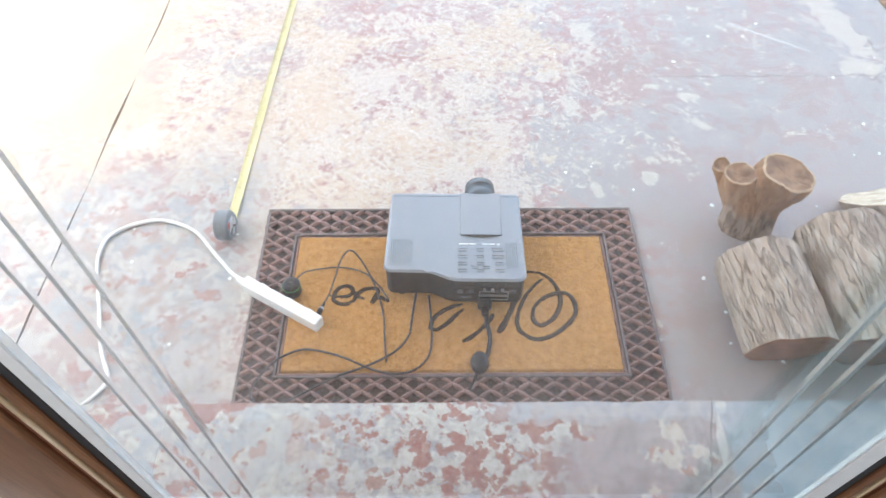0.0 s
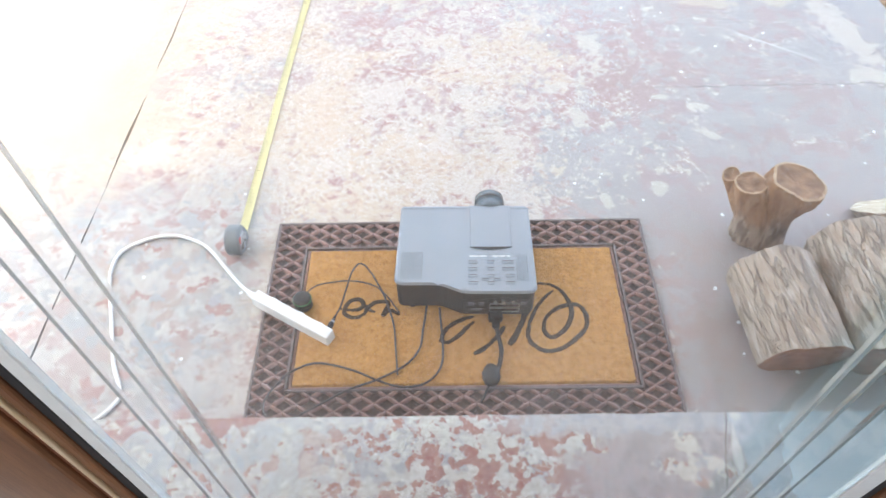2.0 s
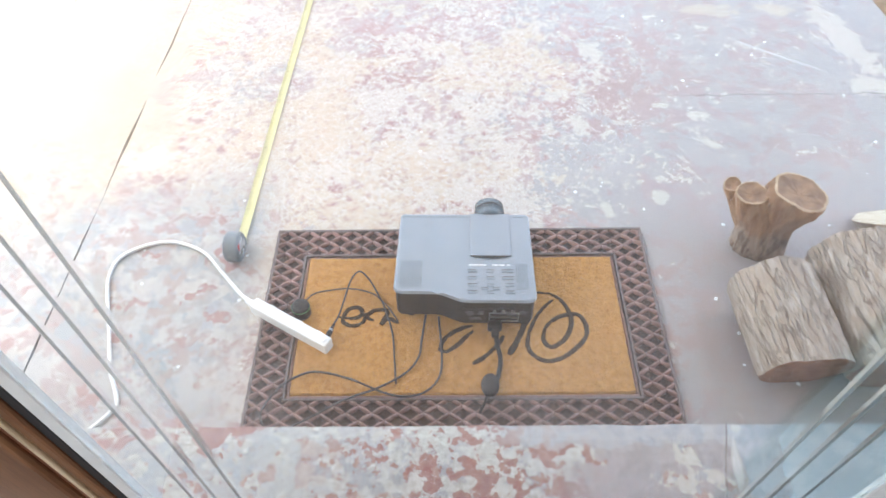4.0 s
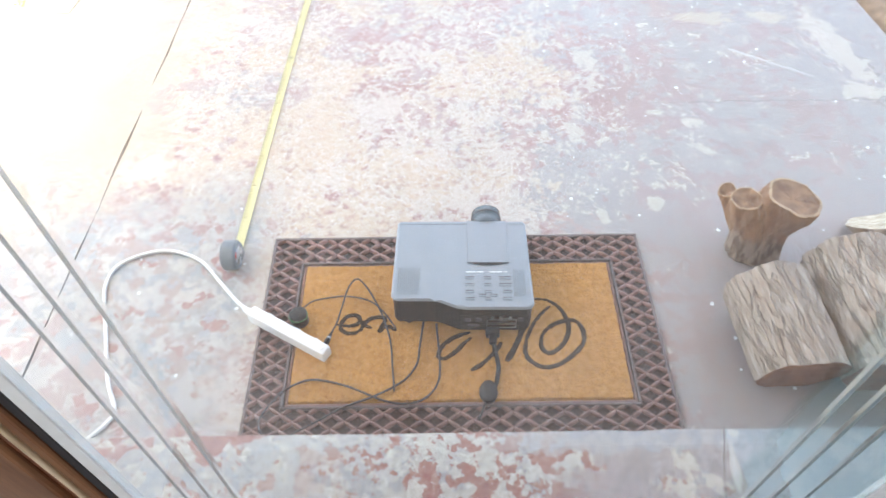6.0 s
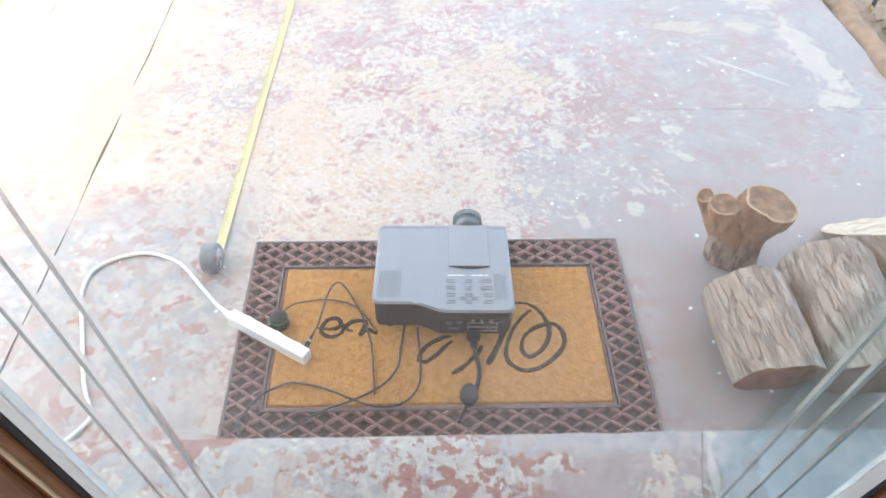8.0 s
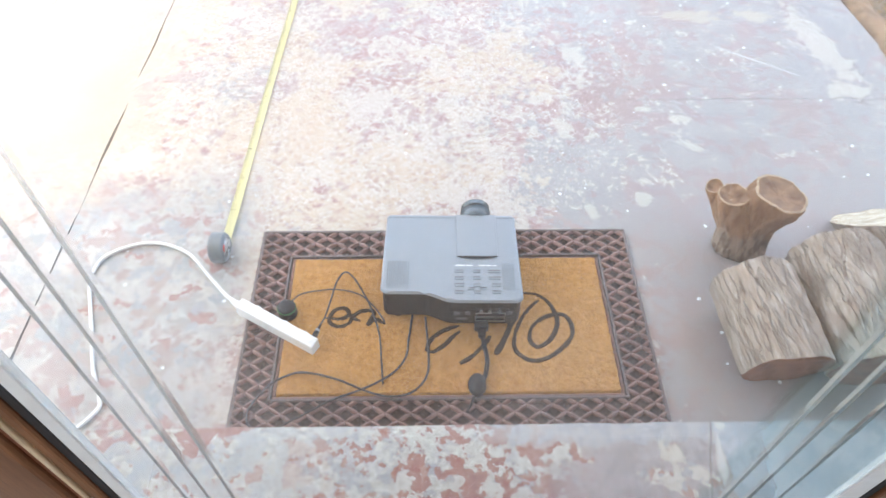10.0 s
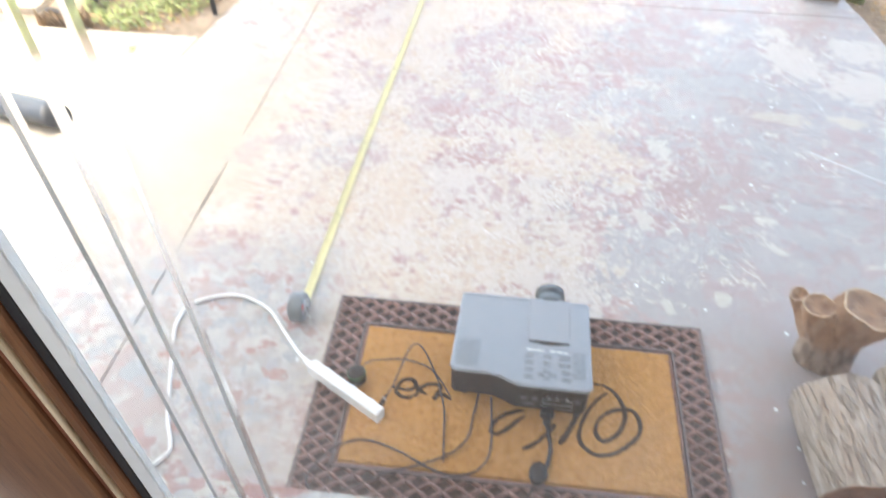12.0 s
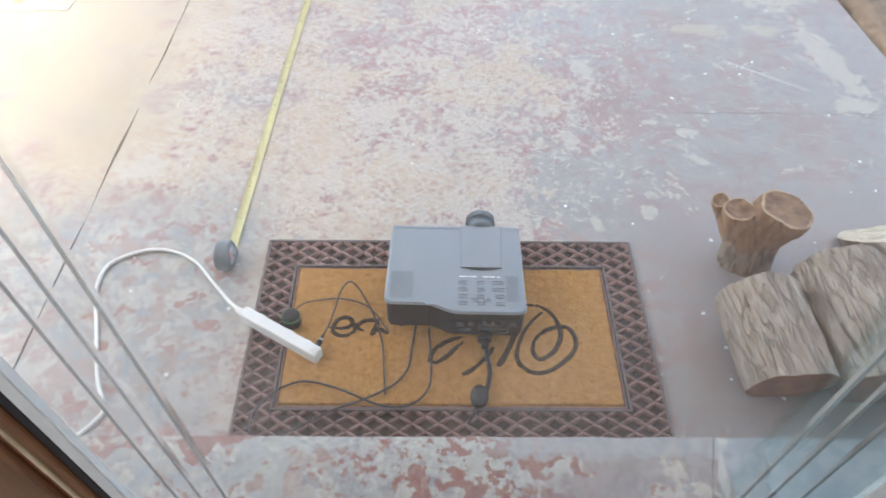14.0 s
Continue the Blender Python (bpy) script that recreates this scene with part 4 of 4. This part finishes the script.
lead("black_lead", [(-0.2365, -0.256, 0.033), (-0.228, -0.236, 0.036), (-0.220, -0.201, 0.041), (-0.211, -0.161, 0.045), (-0.197, -0.139, 0.043), (-0.180, -0.149, 0.036), (-0.160, -0.180, 0.027), (-0.144, -0.213, 0.021),
                    (-0.128, -0.266, T), (-0.122, -0.320, T), (-0.117, -0.372, T)], 0.0018, "cable", "thin black lead arching over the mat")
lead("black_lead", [(-0.303, -0.205, 0.028), (-0.283, -0.176, 0.022), (-0.250, -0.165, T), (-0.221, -0.162, T), (-0.190, -0.167, T), (-0.164, -0.179, T), (-0.140, -0.205, T), (-0.118, -0.242, 0.022)],
     0.0015, "cable", "thin black lead from the plug across the mat")
lead("power_cable", [(-0.066, -0.222, T), (-0.073, -0.280, T), (-0.078, -0.318, T), (-0.101, -0.351, T), (-0.149, -0.380, T), (-0.206, -0.403, T), (-0.262, -0.436, T), (-0.305, -0.456, 0.016),
                     (-0.338, -0.450, 0.016), (-0.347, -0.421, 0.017), (-0.322, -0.378, T), (-0.292, -0.355, T), (-0.258, -0.347, T), (-0.200, -0.364, 0.0235), (-0.138, -0.389, T), (-0.100, -0.397, T),
                     (-0.066, -0.389, T), (-0.042, -0.362, T), (-0.036, -0.320, T), (-0.042, -0.230, T)], 0.0021, "cable", "black power cable coiled loosely on the mat")


def adapter_lead():
    s = thing("adapter_lead", "short dark adapter lead hanging from the projector's port", "cable", (0.062, -0.2505, 0.0137))
    part("plug_head", block(-0.013, 0.013, -0.020, -0.0045, 0.012, 0.030, bevel=0.003), "dark", s)
    part("boot", block(-0.007, 0.007, -0.036, -0.0202, 0.014, 0.026, bevel=0.003), "dark", s)
    part("lead", tube([(0.0, -0.030, 0.019), (0.004, -0.050, 0.012), (0.008, -0.075, 0.0055), (0.003, -0.105, 0.0055), (-0.004, -0.122, 0.006)], 0.0042, 8), "dark", s, smooth=True)
    part("plug_end", lathe([(0.005, 0.0), (0.0155, 0.002), (0.0165, 0.008), (0.0150, 0.016), (0.006, 0.018)], 20, m=Matrix.Translation((-0.013, -0.128, 0.0008)) @ Matrix.Diagonal((1.0, 1.3, 1, 1))), "dark", s, "round dark plug end", True)
    part("tail", tube([(-0.016, -0.140, 0.006), (-0.024, -0.160, 0.005), (-0.033, -0.178, 0.003)], 0.0028, 8), "dark", s, smooth=True)
    return s


adapter_lead()


def tape_measure():
    s = thing("tape_measure", "black tape measure with its yellow blade pulled out", "tape measure", (-0.459, -0.062, 0.0), -1.85)
    hw, r = 0.0155, 0.031
    m = Matrix.Translation((-hw, 0.0, r)) @ Matrix.Rotation(radians(90), 4, "Y")
    part("case", lathe([(r - 0.004, 0.0), (r, 0.004), (r, 2 * hw - 0.004), (r - 0.004, 2 * hw)], 30, m=m), "case", s, smooth=False)
    part("nose", block(-hw + 0.001, hw - 0.001, 0.0, r + 0.003, 0.0, 0.028, bevel=0.003), "case", s)
    for sx in (-1, 1):
        part("side_disc", lathe([(0.020, 0.0), (0.019, 0.0012)], 24, m=Matrix.Translation((sx * hw, 0, r)) @ Matrix.Rotation(radians(90 * sx), 4, "Y")), "steel", s, "chrome side disc")
    part("lock_button", block(0.004, 0.0165, -0.020, -0.006, 0.036, 0.052, bevel=0.003), "redpart", s, "red lock button")
    y1, d = 1.98, 0.0096
    bm = bmesh.new()
    rows = []
    for k in range(41):
        y = r + (y1 - r) * k / 40
        z = 0.0016 + 0.0035 * math.exp(-(y - r) / 0.06)
        x = -0.0025 * math.sin(k * 0.16)
        rows.append([bm.verts.new((x + u * d, y, z + 0.0018 * u * u)) for u in (-1, -0.5, 0, 0.5, 1)])
    for a, b in zip(rows, rows[1:]):
        for k in range(4):
            bm.faces.new((a[k], a[k + 1], b[k + 1], b[k]))
    bmesh.ops.solidify(bm, geom=bm.faces[:], thickness=0.0003)
    blade = part("blade", bm, "tape", s, "yellow steel blade")
    bm = bmesh.new()
    for k in range(1, 192):
        y = r + 0.01 * k
        x = -0.0025 * math.sin((y - r) / (y1 - r) * 6.4)
        box(bm, x - d, x - d + (0.011 if k % 10 == 0 else 0.005), y, y + 0.0009, 0.0030, 0.0036)
    tagged(part("tick_marks", bm, "tick", blade, "black tick marks"), kind="stuff")
    part("hook", block(-0.011, 0.011, y1, y1 + 0.0015, -0.012, 0.005), "steel", s)
    return s


tape_measure()


# ---- firewood ----
def log(at, turn, length, r, bark_mat, end_mat, seed, label, squash=0.92, slant=0.04, far=0.0):
    """A sawn round lying on its side; its axis runs along y."""
    t = thing("log", label, "log", at, turn, "firewood beside the mat")
    bm = bmesh.new()
    n, m = 150, 44
    rings = []
    for j in range(m + 1):
        y = -length / 2 + length * j / m
        ring = []
        for k in range(n):
            a = k * math.tau / n
            q = Vector((math.cos(a) * 2.2, y * 5, math.sin(a) * 2.2)) + Vector((seed, 0, 0))
            ridge = abs(noise.noise(Vector((math.cos(a) * 11 + 1.1 * noise.noise((a, y * 9, seed)), y * 6 + 0.8 * noise.noise((a * 3, y * 20, seed)), math.sin(a) * 11)) + Vector((seed, seed, 0))))
            fine = noise.noise(Vector((math.cos(a) * 17, y * 40, math.sin(a) * 17)))
            k2 = r * (1 + 0.07 * noise.noise(q)) - 0.011 * (0.25 - min(ridge, 0.25)) + 0.0020 * fine
            ring.append(bm.verts.new((k2 * math.cos(a), y + 0.004 * noise.noise((math.cos(a) * 3, math.sin(a) * 3, seed + j // m)) * (1 if j in (0, m) else 0), r * squash + k2 * squash * math.sin(a))))
        rings.append(ring)
    for a, b in zip(rings, rings[1:]):
        for k in range(n):
            bm.faces.new((a[k], a[(k + 1) % n], b[(k + 1) % n], b[k]))
    low = min(v.co.z for v in bm.verts)
    for v in bm.verts:
        v.co.z -= low
        if v.co.y < 0:
            v.co.y += slant * (1 - v.co.z / r) * (-v.co.y / length)
        else:
            v.co.y += far * (1 - v.co.z / r) * (v.co.y / length)
    ends = [[v.co.copy() for v in rings[0]], [v.co.copy() for v in rings[-1]]]
    part("bark", bm, bark_mat, t, smooth=True)
    for i, ring in enumerate(ends):
        e = bmesh.new()
        c = sum(ring, Vector()) / n
        outer = [e.verts.new(v) for v in ring]
        mid = [e.verts.new(v.lerp(c, 0.06) + Vector((0, (-0.002, 0.002)[i], 0))) for v in ring]
        for k in range(n):
            e.faces.new((outer[k], outer[(k + 1) % n], mid[(k + 1) % n], mid[k]))
        e.faces.new(mid)
        part("cut_end", e, end_mat, t, "sawn end")
    return t


log((0.578, -0.288, 0.0), 2, 0.192, 0.077, "bark", "cutdark", 1.7, "grey-brown barked firewood log lying beside the mat")
log((0.741, -0.268, 0.0), -3, 0.255, 0.087, "bark", "cutdark", 8.3, "thicker barked firewood log lying against its neighbour")
log((0.935, -0.170, 0.0), 16, 0.260, 0.090, "bark", "cutpale", 14.1, "barked firewood log with a pale sawn end", far=0.19)


def stump():
    t = thing("branched_stump", "short brown forked stump with three sawn branches standing upright", "stump", (0.620, -0.040, 0.0))

    def limb(path, radii, seed, cut, n=72):
        bm = bmesh.new()
        line = smooth_line(path, 12)
        rings = []
        for i, q in enumerate(line):
            u = i / (len(line) - 1)
            j = min(int(u * (len(radii) - 1)), len(radii) - 2)
            f = u * (len(radii) - 1) - j
            r = radii[j] * (1 - f) + radii[j + 1] * f
            d = (line[min(i + 1, len(line) - 1)] - line[max(i - 1, 0)]).normalized()
            sx = d.cross(Vector((0, 1, 0))).normalized()
            sy = d.cross(sx)
            ring = []
            for k in range(n):
                a = k * math.tau / n
                w = noise.noise(Vector((math.cos(a) * 1.6, math.sin(a) * 1.6, u * 1.4 + seed))) * 0.14 + noise.noise(Vector((math.cos(a) * 5, math.sin(a) * 5, u * 2 + seed))) * 0.06 + noise.noise(Vector((math.cos(a) * 13, math.sin(a) * 13, u * 5 + seed))) * 0.06
                ring.append(bm.verts.new(q + (sx * math.cos(a) + sy * math.sin(a)) * r * (1 + w)))
            rings.append(ring)
        for a, b in zip(rings, rings[1:]):
            for k in range(n):
                bm.faces.new((a[k], a[(k + 1) % n], b[(k + 1) % n], b[k]))
        bm.faces.new(rings[0][::-1])
        c, d = line[-1], Vector((-cut[0], -cut[1], 1)).normalized()
        for ring in rings:
            for v in ring:
                h = c.z + cut[0] * (v.co.x - c.x) + cut[1] * (v.co.y - c.y)
                v.co.z = h if ring is rings[-1] else min(v.co.z, h - 0.002 * (len(rings) - rings.index(ring)))
        top = [v.co.copy() for v in rings[-1]]
        return bm, top, d

    for path, radii, seed, cut in (
            ([(0.004, 0.0, 0.0), (0.004, 0.004, 0.06), (0.016, 0.004, 0.11), (0.030, -0.004, 0.155)], [0.050, 0.046, 0.045, 0.050, 0.055], 1.0, (-0.22, -0.05)),
            ([(-0.014, 0.0, 0.0), (-0.022, 0.004, 0.07), (-0.044, 0.008, 0.115), (-0.052, 0.010, 0.140)], [0.043, 0.041, 0.038, 0.035, 0.033], 5.0, (0.10, -0.10)),
            ([(-0.030, 0.012, 0.05), (-0.062, 0.028, 0.10), (-0.080, 0.044, 0.132)], [0.026, 0.022, 0.020, 0.0205], 9.0, (0.05, 0.1))):
        bm, top, d = limb(path, radii, seed, cut)
        b = part("branch", bm, "stump", t, smooth=True)
        e = bmesh.new()
        c = sum(top, Vector()) / len(top)
        o, i1 = [e.verts.new(v) for v in top], [e.verts.new(v.lerp(c, 0.10) + d * 0.001) for v in top]
        for k in range(len(o)):
            e.faces.new((o[k], o[(k + 1) % len(o)], i1[(k + 1) % len(o)], i1[k]))
        part("sapwood_rim", e, "cutrim", b, "pale sapwood rim")
        e = bmesh.new()
        prev = [e.verts.new(v.lerp(c, 0.10) + d * 0.0008) for v in top]
        for f, dz in ((0.3, -0.002), (0.6, -0.005), (0.9, -0.006)):
            ring = [e.verts.new(v.lerp(c, f) + d * (dz + 0.0015 * noise.noise(v * 60))) for v in top]
            for k in range(len(ring)):
                e.faces.new((prev[k], prev[(k + 1) % len(ring)], ring[(k + 1) % len(ring)], ring[k]))
            prev = ring
        e.faces.new(prev)
        part("cut_end", e, "cut", b, "brown hollowed end grain")
    return t


stump()


# ---- posts, edging, garden ----
def porch_post(at, base, shaft, ph, turn=0.0):
    p = thing("porch_post", "white painted wooden porch post with a weathered plinth", "post", (*at, 0.0), turn, "porch posts")
    b, s = base / 2, shaft / 2
    part("plinth", block(-b, b, -b, b, 0.010, ph, bevel=0.004), "postpaint", p)
    part("plinth_foot", block(-b + 0.004, b - 0.004, -b + 0.004, b - 0.004, 0.0, 0.0098), "timber", p, "dark weathered foot")
    part("worn_shaded_face", block(-b + 0.006, b - 0.006, -b - 0.0035, -b - 0.0005, 0.011, ph * 0.55, bevel=0.001, seg=1), "posttan", p, "bare wood strip with lost paint")
    part("shaft", block(-s, s, -s, s, ph + 0.0002, 2.598, bevel=0.004), "postpaint", p)
    # shade of the shaft's front put into a tan facing
    part("worn_shaded_face", block(-s + 0.006, s - 0.006, -s - 0.003, -s - 0.0005, ph + 0.004, 2.3, bevel=0.001, seg=1), "posttan", p, "tan face standing for the shaft's shaded front")
    part("side_trim", block(-s - 0.004, -s - 0.0005, -s + 0.020, s - 0.020, ph + 0.03, 2.3, bevel=0.001, seg=1), "postpaint", p)
    return p


porch_post((-0.990, 1.602), 0.195, 0.085, 0.062, -4)
porch_post((-0.862, 1.735), 0.125, 0.080, 0.075, -8)
porch_post((-0.672, 1.838), 0.160, 0.090, 0.055, -8)
porch_post((1.068, 1.742), 0.138, 0.112, 0.034, -8)


def edging():
    bm = bmesh.new()
    line = [(1.262 + 0.006 * math.sin(k * 1.7), 0.25 + 0.06 * k, -0.010 + 0.004 * math.sin(k * 2.3)) for k in range(19)]
    tube(line, 0.034, 12, 0.85, 4, bm=bm)
    for v in bm.verts:
        v.co += Vector((0.006, 0, 0.006)) * noise.noise(v.co * 30)
    return tagged(part("edging_timber", bm, "timber", smooth=True), "weathered round timber edging along the porch", "edging")


edging()


def railing():
    t = thing("iron_railing", "black iron railing with thin bars beyond the timber edging", "railing", (1.40, 0.9, -0.14))
    for k in range(9):
        part("baluster", lathe([(0.007, 0.0), (0.007, 0.95)], 10), "iron", t).location = (0, -0.52 + k * 0.16, 0)
    part("rail", block(-0.014, 0.014, -0.60, 0.84, 0.9502, 0.972, bevel=0.003), "iron", t)
    for y in (-0.60, 0.82):
        part("post", block(-0.016, 0.016, y - 0.016, y + 0.016, 0.0, 0.9498, bevel=0.003), "iron", t)
    return t


railing()
tagged(part("side_bed", prism([(1.257, -0.7), (3.4, -0.7), (3.4, 2.6), (1.0, 2.6), (1.0, 1.88), (1.10, 1.85), (1.142, 1.80), (1.182, 1.54), (1.252, 0.5)], -0.15, -0.045, 0.01, 1), "soil"), "strip of dry mulch beside the porch", "garden bed", kind="structure")


def leaves(name, n, area, height, size, material, label, upright_blades=False, seed=1, base=0.0, kind="stuff"):
    """Many small leaves or blades over an oval of ground."""
    rng = random.Random(seed)
    bm = bmesh.new()
    cx, cy, rx, ry = area
    for _ in range(n):
        a, d = rng.random() * math.tau, math.sqrt(rng.random())
        x, y = cx + rx * d * math.cos(a), cy + ry * d * math.sin(a)
        patch = 0.5 + 0.9 * noise.noise((x * 5, y * 5, seed))
        if patch < 0.25 and rng.random() < 0.7:
            continue
        az = rng.random() * math.tau
        u = Vector((math.cos(az), math.sin(az), 0))
        s = size * rng.uniform(0.6, 1.4)
        if upright_blades:
            h = height * rng.uniform(0.4, 1.1) * (0.5 + patch)
            side, tip = Vector((-u.y, u.x, 0)) * s * 0.12, u * h * rng.uniform(0.1, 0.7)
            p0 = Vector((x, y, base))
            v = [bm.verts.new(q) for q in (p0 - side, p0 + side, p0 + side * 0.8 + tip * 0.4 + Vector((0, 0, h * 0.6)), p0 - side * 0.8 + tip * 0.4 + Vector((0, 0, h * 0.6)), p0 + tip + Vector((0, 0, h)))]
            bm.faces.new((v[0], v[1], v[2], v[3])), bm.faces.new((v[3], v[2], v[4]))
        else:
            z = base + height * rng.random() * (1 - 0.6 * d * d)
            up = Vector((rng.uniform(-0.7, 0.7), rng.uniform(-0.7, 0.7), 1)).normalized()
            u = (u - up * u.dot(up)).normalized()
            side = up.cross(u) * s * 0.32
            p0 = Vector((x, y, z))
            v = [bm.verts.new(q) for q in (p0, p0 + u * s * 0.5 + side, p0 + u * s + up * s * -0.15, p0 + u * s * 0.5 - side)]
            bm.faces.new((v[0], v[1], v[2])), bm.faces.new((v[0], v[2], v[3]))
    me = bpy.data.meshes.new(name)
    bm.to_mesh(me)
    bm.free()
    me.materials.append(M[material])
    return tagged(new(name, me), label, "plants", kind=kind)


tagged(part("garden_bed", prism([(-3.2, 1.116), (-1.124, 1.110), (-1.026, 1.874), (-1.026, 2.9), (-3.2, 2.9)], -0.15, -0.03, 0.01, 1), "soil"), "sunny bed of soil beside the walk", "garden bed", kind="structure")
leaves("ground_cover", 6500, (-1.43, 1.62, 0.28, 0.46), 0.045, 0.017, "leaf", "bright green low weeds in the sunny bed", False, 3, -0.03)
leaves("dry_leaf_litter", 1600, (-1.43, 1.55, 0.28, 0.42), 0.035, 0.020, "dry", "dry tan leaf litter among the weeds", False, 5, -0.03)
leaves("grass_clumps", 3600, (-1.47, 2.02, 0.30, 0.50), 0.15, 0.035, "leaf", "tall bright green grass blades in the bed", True, 7, -0.03)
leaves("grass_tuft", 160, (-1.63, 1.17, 0.10, 0.035), 0.06, 0.04, "dry", "dry tuft at the walk's edge", True, 8, -0.03)
leaves("weed_in_joint", 60, (-1.304, 0.990, 0.018, 0.045), 0.015, 0.010, "leaf", "weeds growing in the walk's joint", False, 9, -0.004)
leaves("hedge", 9000, (0.3, 2.75, 1.6, 0.45), 0.55, 0.06, "darkleaf", "dark green shrubs beyond the porch", False, 11, -0.16)
leaves("hedge", 3500, (1.75, 2.35, 0.4, 0.6), 0.7, 0.06, "darkleaf", "dark green shrubs beside the post", False, 13, -0.16)
leaves("weed_plant", 60, (1.235, 1.80, 0.030, 0.035), 0.085, 0.09, "leaf", "small bright green weed at the porch corner", True, 15, -0.045, "")
leaves("leaf_litter", 500, (1.45, 1.3, 0.20, 1.0), 0.02, 0.028, "dry", "brown leaf litter beyond the edging", False, 17, -0.045)


def boulder(at, r, seed):
    bm = bmesh.new()
    bmesh.ops.create_icosphere(bm, subdivisions=4, radius=1.0)
    for v in bm.verts:
        k = 1 + 0.25 * noise.noise(v.co * 1.3 + Vector((seed, 0, 0))) + 0.06 * noise.noise(v.co * 5)
        v.co = Vector((v.co.x * r * k, v.co.y * r * 0.8 * k, v.co.z * r * 0.6 * k))
    ob = part("garden_stone", bm, "stone", smooth=True)
    ob.location = at
    return tagged(ob, "rounded grey fieldstone at the edge of the bed", "stone", "garden stones")


boulder((0.80, 2.13, -0.09), 0.13, 1)
boulder((-1.72, 1.235, -0.03), 0.045, 9)


def solar_lamp(at, sink=0.0):
    t = thing("solar_lamp", "small black solar garden lamp on a stake", "garden lamp", (*at, -0.03 - sink), 0, "solar lamps")
    t.scale = (0.9, 0.9, 0.9)
    part("stake", lathe([(0.010, -0.05), (0.010, 0.085)], 12), "iron", t)
    part("cup", lathe([(0.012, 0.0852), (0.020, 0.100), (0.022, 0.108)], 20), "iron", t)
    for k in range(6):
        a = k * math.tau / 6
        part("rib", tube([(0.018 * math.cos(a), 0.018 * math.sin(a), 0.107), (0.030 * math.cos(a), 0.030 * math.sin(a), 0.160)], 0.0028, 6, steps=2), "iron", t)
    part("lens", lathe([(0.014, 0.1082), (0.021, 0.155)], 20), "clear", t)
    cap = part("cap", lathe([(0.030, 0.158), (0.052, 0.161), (0.053, 0.168), (0.046, 0.177), (0.034, 0.180)], 28), "iron", t)
    part("solar_panel", lathe([(0.033, 0.1802), (0.032, 0.1825)], 28), "solar", cap, "pale blue solar panel")
    return t


solar_lamp((-1.150, 1.330))
solar_lamp((-1.60, 1.335), 0.05)


def drain_pipe():
    t = thing("drain_spout", "black plastic drain spout with a slanted end lying on the walk", "drain pipe", (-1.345, 0.545, 0.0), 0)
    bm = bmesh.new()
    n = 28
    rings = []
    for k, x in enumerate((0.03, 0.0, -0.12, -0.25, -0.40, -0.60, -0.9)):
        zc = 0.0315
        yc = 0.010 + 0.22 * (-x) * 0.95
        ring = []
        for j in range(n):
            a = j * math.tau / n
            ex = 0.025 * math.sin(a) if k == 0 else 0.0
            ring.append(bm.verts.new((x - ex + 0.01 * math.cos(a) * 0.2, yc + 0.046 * math.cos(a), zc + 0.030 * math.sin(a))))
        rings.append(ring)
    for a, b in zip(rings, rings[1:]):
        for j in range(n):
            bm.faces.new((a[j], a[(j + 1) % n], b[(j + 1) % n], b[j]))
    bm.faces.new(rings[0]), bm.faces.new(rings[-1][::-1])
    part("spout", bm, "pipe", t, smooth=True)
    return t


drain_pipe()


def paint_flakes():
    """Loose curled flakes of pale paint."""
    rng = random.Random(21)
    bm = bmesh.new()
    for _ in range(240):
        x, y = rng.uniform(-0.75, 1.18), rng.uniform(-0.40, 1.5)
        if rng.random() > 0.35 + 0.5 * (x > 0.2):
            continue
        if -0.40 < x < 0.40 and y < 0.02:
            continue
        r = rng.uniform(0.0015, 0.0055)
        k = rng.randint(4, 6)
        a0 = rng.random() * math.tau
        c = bm.verts.new((x, y, 0.0008))
        ring = [bm.verts.new((x + r * rng.uniform(0.6, 1.2) * math.cos(a0 + j * math.tau / k), y + r * rng.uniform(0.6, 1.2) * math.sin(a0 + j * math.tau / k), 0.0010 + rng.random() * 0.0022)) for j in range(k)]
        for j in range(k):
            bm.faces.new((c, ring[j], ring[(j + 1) % k]))
    return tagged(part("paint_flakes", bm, "mark"), "loose white paint flakes scattered on the porch", "debris", kind="stuff")


paint_flakes()
